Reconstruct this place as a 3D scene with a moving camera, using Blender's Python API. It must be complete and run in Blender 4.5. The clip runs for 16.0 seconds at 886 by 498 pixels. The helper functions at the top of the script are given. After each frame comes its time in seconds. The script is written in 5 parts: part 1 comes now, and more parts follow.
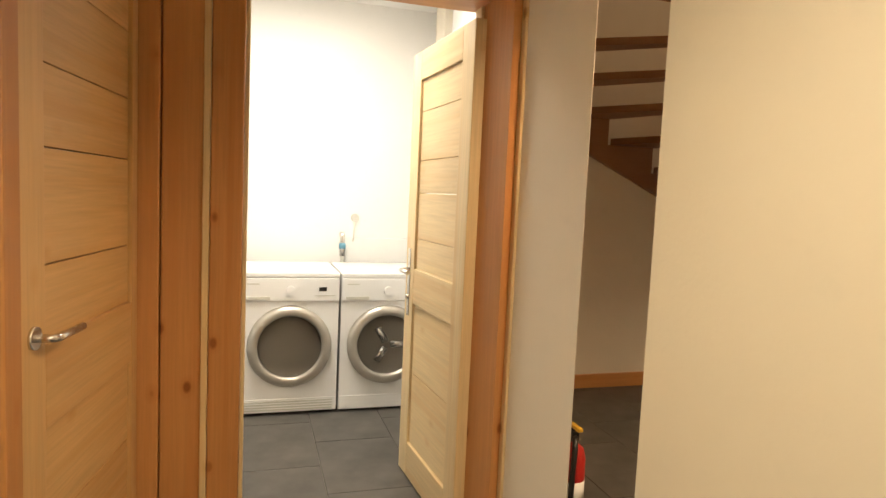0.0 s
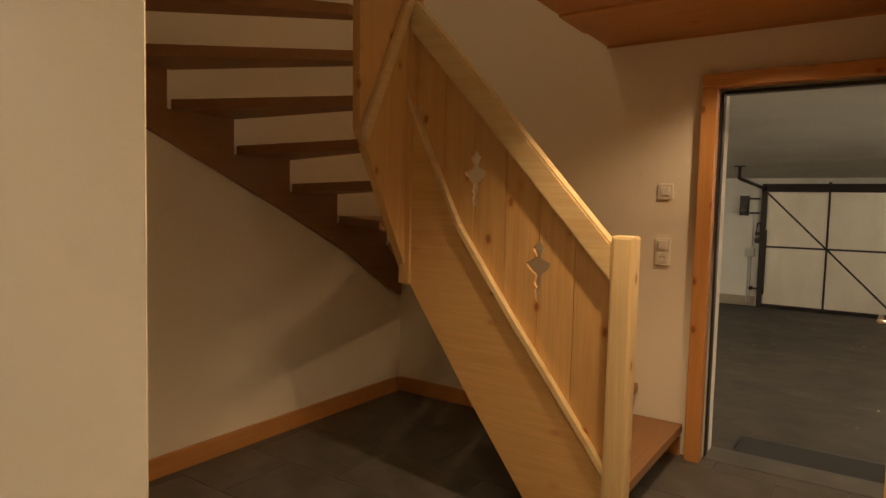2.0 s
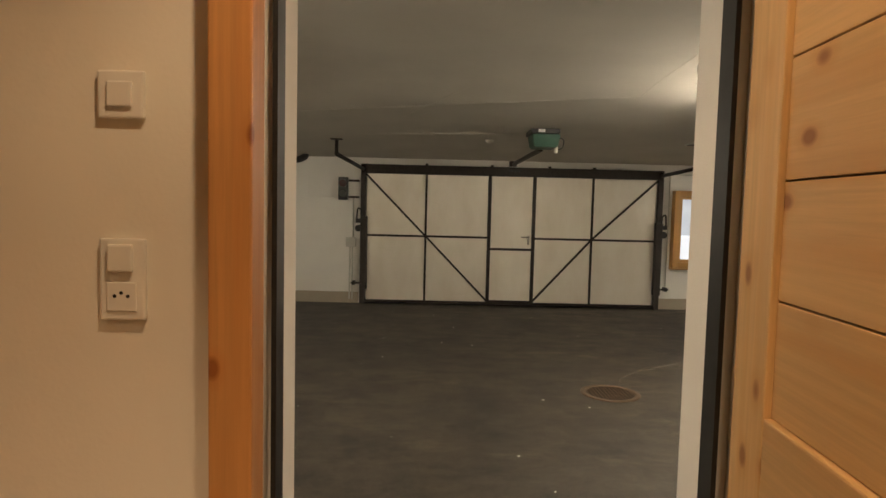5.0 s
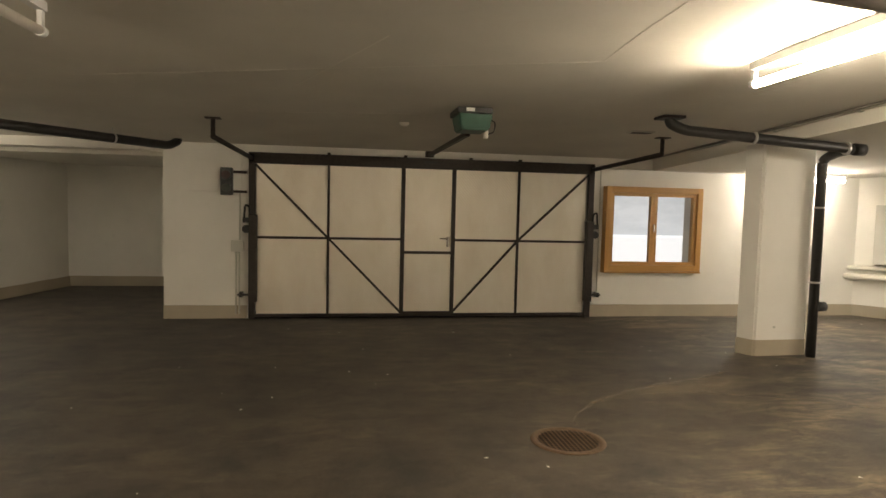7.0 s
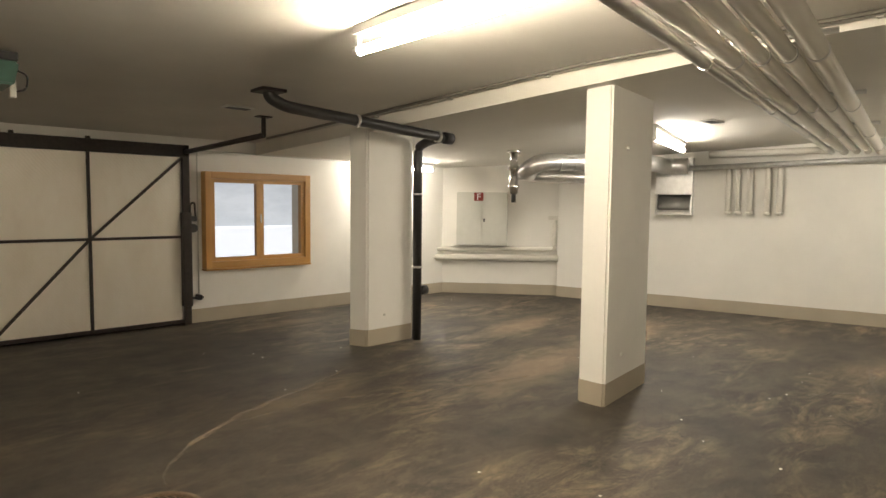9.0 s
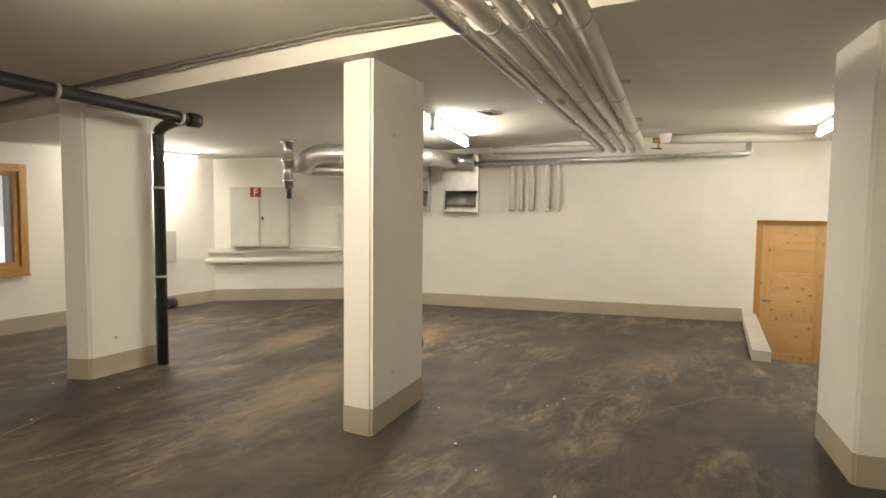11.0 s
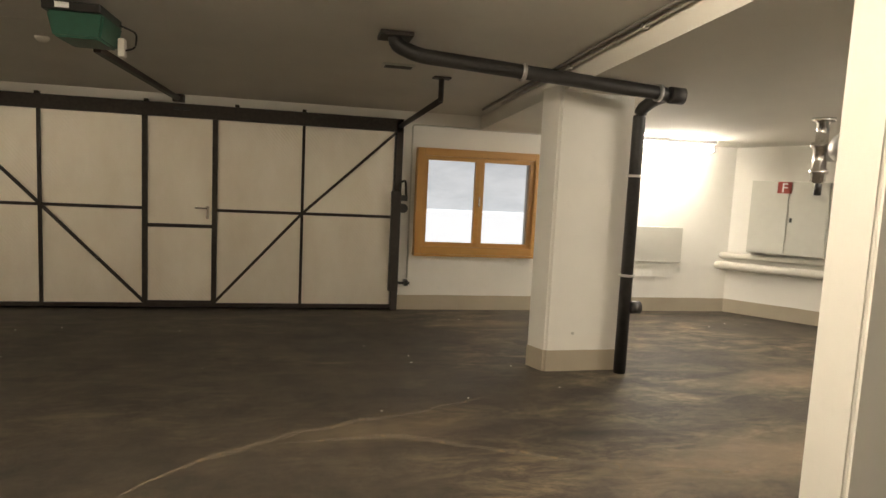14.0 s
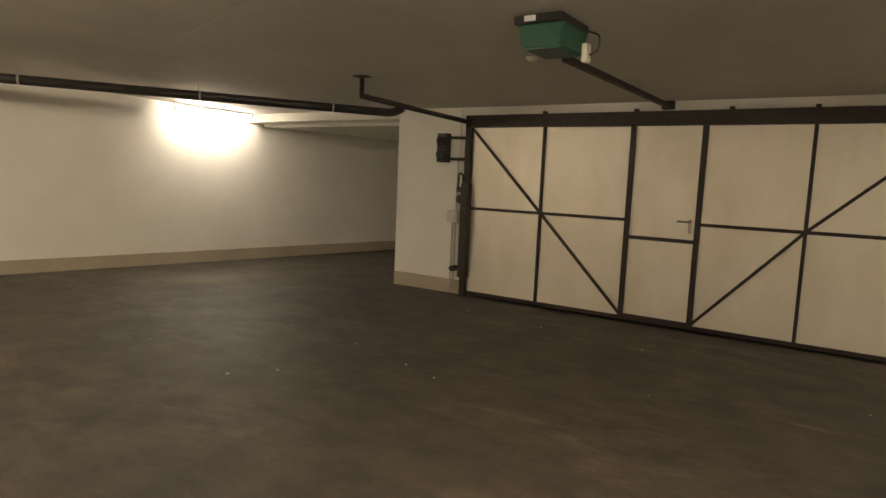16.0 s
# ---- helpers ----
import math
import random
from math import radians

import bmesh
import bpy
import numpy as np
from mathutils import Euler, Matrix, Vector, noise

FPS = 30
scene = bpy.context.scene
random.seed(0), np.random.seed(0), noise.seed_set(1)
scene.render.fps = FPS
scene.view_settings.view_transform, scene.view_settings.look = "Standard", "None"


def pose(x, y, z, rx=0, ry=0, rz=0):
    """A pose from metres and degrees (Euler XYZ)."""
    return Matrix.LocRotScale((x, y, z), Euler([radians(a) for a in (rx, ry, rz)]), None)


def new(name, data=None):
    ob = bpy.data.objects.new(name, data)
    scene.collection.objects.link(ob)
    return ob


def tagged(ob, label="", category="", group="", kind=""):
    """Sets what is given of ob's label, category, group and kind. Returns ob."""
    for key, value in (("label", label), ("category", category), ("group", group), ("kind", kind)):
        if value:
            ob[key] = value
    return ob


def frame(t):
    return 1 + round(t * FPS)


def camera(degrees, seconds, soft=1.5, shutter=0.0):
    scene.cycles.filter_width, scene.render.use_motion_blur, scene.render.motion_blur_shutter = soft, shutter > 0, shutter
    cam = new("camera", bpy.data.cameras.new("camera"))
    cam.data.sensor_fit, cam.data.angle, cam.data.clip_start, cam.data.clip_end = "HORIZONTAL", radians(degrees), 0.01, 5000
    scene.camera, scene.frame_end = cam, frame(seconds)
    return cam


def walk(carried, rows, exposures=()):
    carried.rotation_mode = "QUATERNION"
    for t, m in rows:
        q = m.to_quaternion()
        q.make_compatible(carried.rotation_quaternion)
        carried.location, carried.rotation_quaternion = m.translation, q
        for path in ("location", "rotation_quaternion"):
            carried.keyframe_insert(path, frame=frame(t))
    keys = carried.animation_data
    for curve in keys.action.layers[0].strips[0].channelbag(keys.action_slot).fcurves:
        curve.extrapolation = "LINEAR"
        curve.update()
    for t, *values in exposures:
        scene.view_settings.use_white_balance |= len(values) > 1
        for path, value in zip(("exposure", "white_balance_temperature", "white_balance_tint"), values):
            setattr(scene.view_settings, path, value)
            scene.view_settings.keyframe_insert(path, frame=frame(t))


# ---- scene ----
HALL_W, TUBE_E = 88.0, 212.0
cam = camera(70.8, 16.0)
PATH = [
    (0.0, pose(1.902, -4.256, 1.543, 85.26, -2.57, 73.27)),
    (0.5, pose(1.540, -4.160, 1.532, 85.86, -2.97, 68.18)),
    (1.0, pose(1.220, -4.016, 1.510, 85.94, -2.59, 58.30)),
    (1.5, pose(0.917, -3.832, 1.509, 86.20, -2.49, 48.12)),
    (2.0, pose(0.694, -3.580, 1.534, 86.21, -1.43, 34.19)),
    (2.5, pose(0.565, -3.235, 1.528, 86.23, -0.94, 22.47)),
    (3.0, pose(0.469, -2.848, 1.518, 86.20, -0.44, 12.73)),
    (3.5, pose(0.418, -2.417, 1.498, 86.11, -0.20, 5.69)),
    (4.0, pose(0.390, -1.994, 1.490, 86.08, -0.76, 2.04)),
    (6.5, pose(0.291, -0.159, 1.438, 86.10, -1.29, -4.94)),
    (7.0, pose(0.342, 0.083, 1.447, 86.15, -1.37, -9.29)),
    (7.5, pose(0.421, 0.308, 1.460, 86.24, -1.21, -15.87)),
    (8.0, pose(0.511, 0.511, 1.453, 86.09, -1.06, -23.46)),
    (8.5, pose(0.622, 0.668, 1.448, 86.03, -0.86, -33.90)),
    (9.0, pose(0.813, 0.840, 1.435, 85.84, -0.65, -43.85)),
    (9.5, pose(1.004, 0.979, 1.428, 85.83, -0.69, -52.87)),
    (10.0, pose(1.183, 1.059, 1.425, 85.85, -0.57, -62.02)),
    (12.5, pose(2.317, 0.929, 1.410, 85.34, -1.40, -48.20)),
    (13.0, pose(2.495, 1.063, 1.396, 84.88, -2.25, -34.90)),
    (13.5, pose(2.614, 1.212, 1.392, 84.58, -2.69, -24.14)),
    (14.0, pose(2.727, 1.369, 1.394, 84.11, -2.81, -12.03)),
    (14.5, pose(2.852, 1.557, 1.392, 83.66, -2.93, 0.10)),
    (15.0, pose(2.970, 1.723, 1.388, 83.64, -2.71, 10.25)),
    (15.5, pose(3.043, 1.846, 1.369, 83.60, -2.59, 21.90)),
    (16.0, pose(3.052, 1.960, 1.345, 83.55, -2.44, 34.06)),
]
EXPOSURE = [(0.0, 0.30, 6500, 10), (1.0, 0.15, 6600, 10), (2.0, -0.12, 7300, 12), (2.8, 0.0, 6700, 10), (3.5, 0.05, 6200, 10), (4.2, 0.0, 6300, 10),
            (6.3, 0.0, 7000, 12), (7.5, 0.0, 6800, 10), (9.0, 0.0, 6500, 10), (13.0, 0.0, 6500, 10), (14.5, 0.05, 6900, 11), (16.0, 0.1, 7200, 12)]
walk(cam, PATH, EXPOSURE)

# ---- light ----
world = bpy.data.worlds.new("world")
scene.world = world
world.use_nodes = True
sky = world.node_tree.nodes.new("ShaderNodeTexSky")
sky.sky_type, sky.sun_disc, sky.sun_elevation, sky.sun_rotation = "NISHITA", False, 0.6, 0.4
world.node_tree.links.new(sky.outputs[0], world.node_tree.nodes["Background"].inputs[0])
world.node_tree.nodes["Background"].inputs[1].default_value = 0.02

WARM = (1.0, 0.71, 0.43)
TUBE = (1.0, 0.87, 0.68)
TUBE_WHITE = (1.0, 0.92, 0.79)


def lamp(name, kind, m, watts, color, size=0.1, size_y=None, angle=None):
    data = bpy.data.lights.new(name, kind)
    data.energy, data.color = watts, color
    if kind == "AREA":
        data.shape = "RECTANGLE" if size_y else "DISK"
        data.size = size
        if size_y:
            data.size_y = size_y
    else:
        data.shadow_soft_size = size
    if angle:
        data.spot_size, data.spot_blend = radians(angle), 0.6
    ob = new(name, data)
    ob.matrix_world = m
    return ob


HALL_SPOTS = [(0.30, -0.61, 0.38, 135), (0.30, -1.58, 0.95, 118), (0.75, -3.15, 0.60, 150), (1.9, -4.40, 0.82, 145)]
for sx, sy, power, cone in HALL_SPOTS:
    lamp("hall_spot", "SPOT", pose(sx, sy, 2.455), HALL_W * power, WARM if sx < 1.5 else (1.0, 0.81, 0.53), 0.03, angle=cone)
lamp("stairwell_light", "AREA", pose(-1.3, -1.4, 4.6), 6.5, WARM, 0.3)
lamp("laundry_light", "AREA", pose(-1.3, -4.1, 2.80), 40, (1.0, 0.91, 0.76), 0.9, 0.5)


# ---- materials ----
def base_material(name, rough=0.6, metal=0.0):
    mat = bpy.data.materials.new(name)
    mat.use_nodes = True
    nt = mat.node_tree
    b = nt.nodes["Principled BSDF"]
    b.inputs["Roughness"].default_value, b.inputs["Metallic"].default_value = rough, metal
    return mat, nt, b


def noise_tex(nt, scale, detail=5.0, rough=0.55, stretch=(1, 1, 1)):
    tc = nt.nodes.new("ShaderNodeTexCoord")
    mp = nt.nodes.new("ShaderNodeMapping")
    mp.inputs["Scale"].default_value = stretch
    tex = nt.nodes.new("ShaderNodeTexNoise")
    tex.inputs["Scale"].default_value, tex.inputs["Detail"].default_value, tex.inputs["Roughness"].default_value = scale, detail, rough
    nt.links.new(tc.outputs["Object"], mp.inputs[0])
    nt.links.new(mp.outputs[0], tex.inputs["Vector"])
    return tex


def ramp(nt, src, stops):
    r = nt.nodes.new("ShaderNodeValToRGB")
    r.color_ramp.elements[0].position, r.color_ramp.elements[0].color = stops[0][0], (*stops[0][1], 1)
    r.color_ramp.elements[1].position, r.color_ramp.elements[1].color = stops[-1][0], (*stops[-1][1], 1)
    for p, c in stops[1:-1]:
        r.color_ramp.elements.new(p).color = (*c, 1)
    nt.links.new(src, r.inputs[0])
    return r.outputs[0]


def mix(nt, a, b, fac, mode="MIX"):
    m = nt.nodes.new("ShaderNodeMix")
    m.data_type, m.blend_type = "RGBA", mode
    for sock, v in ((m.inputs[6], a), (m.inputs[7], b)):
        if isinstance(v, tuple):
            sock.default_value = (*v, 1)
        else:
            nt.links.new(v, sock)
    if isinstance(fac, float):
        m.inputs[0].default_value = fac
    else:
        nt.links.new(fac, m.inputs[0])
    return m.outputs[2]


def bump(nt, b, height, strength, distance=0.002):
    n = nt.nodes.new("ShaderNodeBump")
    n.inputs["Strength"].default_value, n.inputs["Distance"].default_value = strength, distance
    nt.links.new(height, n.inputs["Height"])
    nt.links.new(n.outputs[0], b.inputs["Normal"])


def shade(c, k):
    return tuple(min(1, v * k) for v in c)


def plaster(name, color, rough=0.85, grain=160, relief=0.35, blotch=0.06):
    mat, nt, b = base_material(name, rough)
    big = noise_tex(nt, 1.3, 6)
    col = ramp(nt, big.outputs[0], [(0.3, shade(color, 1 - blotch)), (0.7, shade(color, 1 + blotch * 0.5))])
    mid = noise_tex(nt, 9, 6)
    col = mix(nt, col, shade(color, 0.9), ramp(nt, mid.outputs[0], [(0.62, (0, 0, 0)), (0.8, (0.5, 0.5, 0.5))]))
    nt.links.new(col, b.inputs["Base Color"])
    bump(nt, b, noise_tex(nt, grain, 4).outputs[0], relief)
    return mat


def wood(name, color, axis="z", rough=0.45, knots=True, contrast=0.16):
    """Softwood with long fine grain, pale and dark growth bands and scattered knots."""
    mat, nt, b = base_material(name, rough)
    st = {"x": (0.035, 1, 1), "y": (1, 0.035, 1), "z": (1, 1, 0.035)}[axis]
    wide = {"x": (0.12, 1, 1), "y": (1, 0.12, 1), "z": (1, 1, 0.12)}[axis]
    grain = noise_tex(nt, 95, 6, 0.65, st)
    bands = noise_tex(nt, 22, 3, 0.45, st)
    cloud = noise_tex(nt, 3.0, 3, 0.5, wide)
    info = nt.nodes.new("ShaderNodeObjectInfo")
    col = ramp(nt, grain.outputs[0], [(0.30, shade(color, 1 - contrast)), (0.66, shade(color, 1 + contrast * 0.35))])
    red = (color[0] * 0.88, color[1] * 0.74, color[2] * 0.58)
    col = mix(nt, col, red, ramp(nt, bands.outputs[0], [(0.48, (0, 0, 0)), (0.66, (0.55, 0.55, 0.55))]))
    col = mix(nt, col, shade(color, 1.10), ramp(nt, cloud.outputs[0], [(0.45, (0, 0, 0)), (0.7, (0.5, 0.5, 0.5))]))
    tone = ramp(nt, info.outputs["Random"], [(0.0, (0.88, 0.86, 0.83)), (1.0, (1.0, 1.0, 1.0))])
    col = mix(nt, col, tone, 1.0, "MULTIPLY")
    if knots:
        tc = nt.nodes.new("ShaderNodeTexCoord")
        mp = nt.nodes.new("ShaderNodeMapping")
        mp.inputs["Scale"].default_value = {"x": (0.62, 1, 1), "y": (1, 0.62, 1), "z": (1, 1, 0.62)}[axis]
        vor = nt.nodes.new("ShaderNodeTexVoronoi")
        vor.inputs["Scale"].default_value = 11.0
        nt.links.new(tc.outputs["Object"], mp.inputs[0])
        nt.links.new(mp.outputs[0], vor.inputs["Vector"])
        halo = ramp(nt, vor.outputs["Distance"], [(0.12, (0.55, 0.55, 0.55)), (0.32, (0, 0, 0))])
        core = ramp(nt, vor.outputs["Distance"], [(0.09, (0.85, 0.85, 0.85)), (0.17, (0, 0, 0))])
        some = ramp(nt, vor.outputs["Color"], [(0.36 if knots is True else knots, (0, 0, 0)), (0.40 if knots is True else knots + 0.04, (1, 1, 1))])
        col = mix(nt, col, (color[0] * 0.78, color[1] * 0.60, color[2] * 0.42), mix(nt, (0, 0, 0), halo, some))
        col = mix(nt, col, (color[0] * 0.40, color[1] * 0.24, color[2] * 0.15), mix(nt, (0, 0, 0), core, some))
    nt.links.new(col, b.inputs["Base Color"])
    bump(nt, b, grain.outputs[0], 0.12, 0.001)
    return mat


def plain(name, color, rough=0.5, metal=0.0, vary=0.1, scale=30, relief=0.05):
    mat, nt, b = base_material(name, rough, metal)
    n = noise_tex(nt, scale, 5)
    nt.links.new(ramp(nt, n.outputs[0], [(0.3, shade(color, 1 - vary)), (0.7, shade(color, 1 + vary * 0.6))]), b.inputs["Base Color"])
    if relief:
        bump(nt, b, n.outputs[0], relief)
    return mat


def glow(name, color, strength):
    mat = bpy.data.materials.new(name)
    mat.use_nodes = True
    nt = mat.node_tree
    b = nt.nodes["Principled BSDF"]
    b.inputs["Base Color"].default_value = (0.3, 0.3, 0.3, 1)
    b.inputs["Emission Color"].default_value = (*color, 1)
    b.inputs["Emission Strength"].default_value = strength
    return mat


def glass(name, tint=(0.95, 0.97, 1.0), rough=0.02):
    mat, nt, b = base_material(name, rough)
    b.inputs["Base Color"].default_value = (*tint, 1)
    b.inputs["Transmission Weight"].default_value = 1.0
    b.inputs["IOR"].default_value = 1.25
    return mat


def spot_mask(nt, x, y, rx, ry, turn, ragged=0.6):
    """A ragged elliptical patch of the floor, turned by so many degrees: 1 in its middle, 0 outside."""
    tc = nt.nodes.new("ShaderNodeTexCoord")
    mp = nt.nodes.new("ShaderNodeMapping")
    mp.vector_type = "TEXTURE"
    mp.inputs["Location"].default_value = (x, y, 0)
    mp.inputs["Rotation"].default_value = (0, 0, radians(turn))
    mp.inputs["Scale"].default_value = (rx, ry, 1)
    nt.links.new(tc.outputs["Object"], mp.inputs[0])
    dist = nt.nodes.new("ShaderNodeVectorMath")
    dist.operation = "LENGTH"
    nt.links.new(mp.outputs[0], dist.inputs[0])
    rough = noise_tex(nt, 4.0, 14, 0.78, (0.8, 1.3, 1))
    add = nt.nodes.new("ShaderNodeMath")
    add.operation = "MULTIPLY_ADD"
    nt.links.new(rough.outputs[0], add.inputs[0])
    add.inputs[1].default_value = ragged * 2.4
    nt.links.new(dist.outputs["Value"], add.inputs[2])
    return ramp(nt, halve(nt, add.outputs[0]), [(0.5, (1, 1, 1)), (0.92, (0, 0, 0))])


def halve(nt, src):
    m = nt.nodes.new("ShaderNodeMath")
    m.operation = "MULTIPLY"
    m.inputs[1].default_value = 0.56
    nt.links.new(src, m.inputs[0])
    return m.outputs[0]


def asphalt():
    """Trodden dark asphalt: worn tone, streaks of ochre dust along the way the cars turn, oil spots."""
    mat, nt, b = base_material("asphalt_floor", 0.62)
    fine = noise_tex(nt, 240, 3)
    grit = noise_tex(nt, 60, 6, 0.7)
    mid = noise_tex(nt, 2.2, 12, 0.72)
    col = ramp(nt, mid.outputs[0], [(0.38, (0.024, 0.021, 0.018)), (0.64, (0.076, 0.062, 0.047))])
    col = mix(nt, col, ramp(nt, grit.outputs[0], [(0.30, (0.55, 0.55, 0.55)), (0.62, (1.15, 1.12, 1.08))]), 0.8, "MULTIPLY")
    tc = nt.nodes.new("ShaderNodeTexCoord")
    sep = nt.nodes.new("ShaderNodeSeparateXYZ")
    nt.links.new(tc.outputs["Object"], sep.inputs[0])
    far = nt.nodes.new("ShaderNodeMapRange")
    far.inputs[1].default_value, far.inputs[2].default_value = 1.0, 4.6
    far.inputs[3].default_value, far.inputs[4].default_value = 0.20, 0.78
    nt.links.new(sep.outputs[0], far.inputs[0])
    # dust lies where two textures agree: broad drifts, drawn out into thin streaks
    drift = noise_tex(nt, 0.9, 5, 0.6, (0.55, 1.25, 1))
    drift.inputs["Distortion"].default_value = 0.7
    streak = noise_tex(nt, 3.6, 15, 0.80, (0.6, 1.5, 1))
    streak.inputs["Distortion"].default_value = 0.5
    drifts = ramp(nt, drift.outputs[0], [(0.42, (0.10, 0.10, 0.10)), (0.62, (1, 1, 1))])
    streaks = ramp(nt, streak.outputs[0], [(0.46, (0, 0, 0)), (0.54, (0.32, 0.32, 0.32)), (0.66, (1, 1, 1))])
    dust = mix(nt, (0, 0, 0), mix(nt, (0, 0, 0), streaks, drifts), far.outputs[0])
    col = mix(nt, col, (0.40, 0.305, 0.20), dust)
    for x, y, rx, ry, turn, k in ((5.3, 4.2, 1.5, 0.45, 8, 0.60), (6.6, 5.5, 1.2, 0.32, 12, 0.60), (7.4, 4.4, 0.9, 0.35, 20, 0.60), (7.5, 2.0, 0.9, 0.45, -30, 0.30),
                                  (3.2, 4.75, 0.9, 0.22, 12, 0.30), (4.6, 7.4, 0.8, 0.2, 0, 0.35), (-3.6, 6.6, 1.0, 0.5, 60, 0.22)):
        m = spot_mask(nt, x, y, rx, ry, turn)
        col = mix(nt, col, (0.31, 0.235, 0.155), mix(nt, (0, 0, 0), m, k))
    for x, y, rx, ry, turn, k in ((4.35, 4.61, 0.38, 0.09, 0, 0.85), (2.75, 6.86, 0.22, 0.14, 10, 0.8), (5.55, 0.95, 0.75, 0.36, 10, 0.75), (-0.3, 6.6, 0.5, 0.04, 60, 0.4), (4.3, 5.2, 0.9, 0.16, 10, 0.35)):
        m = spot_mask(nt, x, y, rx, ry, turn)
        col = mix(nt, col, (0.014, 0.012, 0.011), mix(nt, (0, 0, 0), m, k))
    nt.links.new(col, b.inputs["Base Color"])
    bump(nt, b, fine.outputs[0], 0.5, 0.004)
    return mat


M_WALL = plaster("white_masonry_paint", (0.82, 0.80, 0.745))
M_CEIL = plaster("grey_concrete_ceiling", (0.66, 0.63, 0.565), 0.8, 90, 0.2, 0.08)
M_CEILW = plaster("white_concrete_ceiling", (0.70, 0.67, 0.60), 0.8, 90, 0.2, 0.06)
M_BEIGE = plaster("beige_plinth_paint", (0.42, 0.365, 0.28), 0.75, 120, 0.4, 0.12)
M_HALL = plaster("cream_plaster", (0.77, 0.71, 0.60), 0.9, 90, 0.22, 0.03)
M_LAUND = plaster("laundry_white_paint", (0.86, 0.85, 0.83), 0.8, 140, 0.3, 0.02)
M_FLOOR = asphalt()
PINE = (0.66, 0.42, 0.185)
M_PINE = {a: wood("pine_" + a, PINE, a, 0.45, 0.46) for a in "xyz"}
M_FRAME = {a: wood("oiled_frame_wood_" + a, (0.56, 0.27, 0.095), a, 0.42, 0.52) for a in "xyz"}
M_PALE = {a: wood("pale_spruce_" + a, (0.76, 0.60, 0.35), a, 0.45, 0.46) for a in "xyz"}
M_TREAD = {a: wood("brown_tread_wood_" + a, (0.30, 0.15, 0.065), a, 0.45, False) for a in "xyz"}
M_WINWOOD = {a: wood("honey_window_wood_" + a, (0.55, 0.30, 0.085), a, 0.4, False) for a in "xyz"}
M_STEEL = plain("dark_brown_steel", (0.035, 0.027, 0.022), 0.5, 0.3, 0.3)
M_BLACK = plain("black_plastic", (0.018, 0.017, 0.016), 0.4, 0, 0.3)
M_PIPE = plain("black_cast_pipe", (0.028, 0.026, 0.025), 0.42, 0, 0.25)
M_GALV = plain("galvanised_steel", (0.64, 0.63, 0.61), 0.36, 0.85, 0.10, 14)
M_CHROME = plain("brushed_chrome", (0.68, 0.66, 0.63), 0.25, 1.0, 0.05)
M_LAG = plain("grey_pipe_lagging", (0.72, 0.69, 0.62), 0.42, 0, 0.04, 4, 0)
M_WHITE = plain("white_enamel", (0.82, 0.82, 0.81), 0.25, 0, 0.02, 5, 0)
M_SWITCH = plain("cream_plastic", (0.74, 0.70, 0.62), 0.4, 0, 0.03, 5, 0)
M_GREY = plain("light_grey_paint", (0.56, 0.555, 0.50), 0.5, 0, 0.04, 8, 0)
M_GREEN = plain("green_motor_housing", (0.012, 0.075, 0.045), 0.45, 0, 0.15)
M_RED = plain("red_paint", (0.42, 0.02, 0.015), 0.35, 0, 0.1)
M_YELLOW = plain("yellow_plastic", (0.7, 0.42, 0.03), 0.4)
M_TILE = plain("dark_grey_tile", (0.105, 0.098, 0.088), 0.42, 0, 0.38, 5, 0.1)
M_GROUT = plain("grey_grout", (0.27, 0.25, 0.22), 0.9, 0, 0.1)
M_MAT = plain("dark_doormat_fibre", (0.022, 0.02, 0.019), 0.95, 0, 0.4, 300, 0.6)
M_RUST = plain("rusty_iron", (0.13, 0.085, 0.052), 0.7, 0.3, 0.4, 60, 0.4)
M_PIT_SHADE = plain("pit_shade_black", (0.006, 0.006, 0.006), 0.9, 0, 0, 5, 0)
M_CONC = plaster("pale_concrete", (0.55, 0.51, 0.44), 0.9, 60, 0.7, 0.1)
M_BOARD = plaster("grey_board", (0.50, 0.49, 0.44), 0.8, 60, 0.3, 0.06)
M_RING = plain("satin_grey_ring", (0.50, 0.47, 0.42), 0.38, 0.7, 0.05)
M_BRASS = plain("brass", (0.55, 0.36, 0.13), 0.35, 0.9)
M_DRUM = plain("drum_steel", (0.40, 0.35, 0.29), 0.25, 1.0, 0.2, 10)
M_LENS = glass("porthole_glass", (0.62, 0.60, 0.57), 0.03)
M_PANE = glass("window_glass")
M_TUBE = glow("lit_tube", TUBE, TUBE_E)
M_TUBE_OLD = glow("aged_lit_tube", TUBE_WHITE, TUBE_E * 0.66)
M_TUBE_DIM = glow("dim_lit_tube", TUBE_WHITE, TUBE_E * 0.42)
# For the added south-west batten only.
M_TUBE_FILL = glow("unseen_fill_tube", TUBE, TUBE_E * 1.0)
M_TUBE_BAY = glow("bay_lit_tube", TUBE_WHITE, TUBE_E * 0.5)
M_DEAD = plain("milky_tube", (0.72, 0.66, 0.60), 0.3, 0, 0.03)
M_EMBER = glow("glowing_tube_end", (1.0, 0.33, 0.10), 1.2)
M_OUTSIDE = glow("bright_room_outside", (0.88, 0.91, 0.93), 0.62)
nt = M_OUTSIDE.node_tree
view = mix(nt, ramp(nt, noise_tex(nt, 1.3, 5, 0.6, (1, 1, 3.0)).outputs[0], [(0.35, (0.66, 0.69, 0.71)), (0.65, (1.0, 1.0, 1.0))]), (0.88, 0.91, 0.93), 0.3)
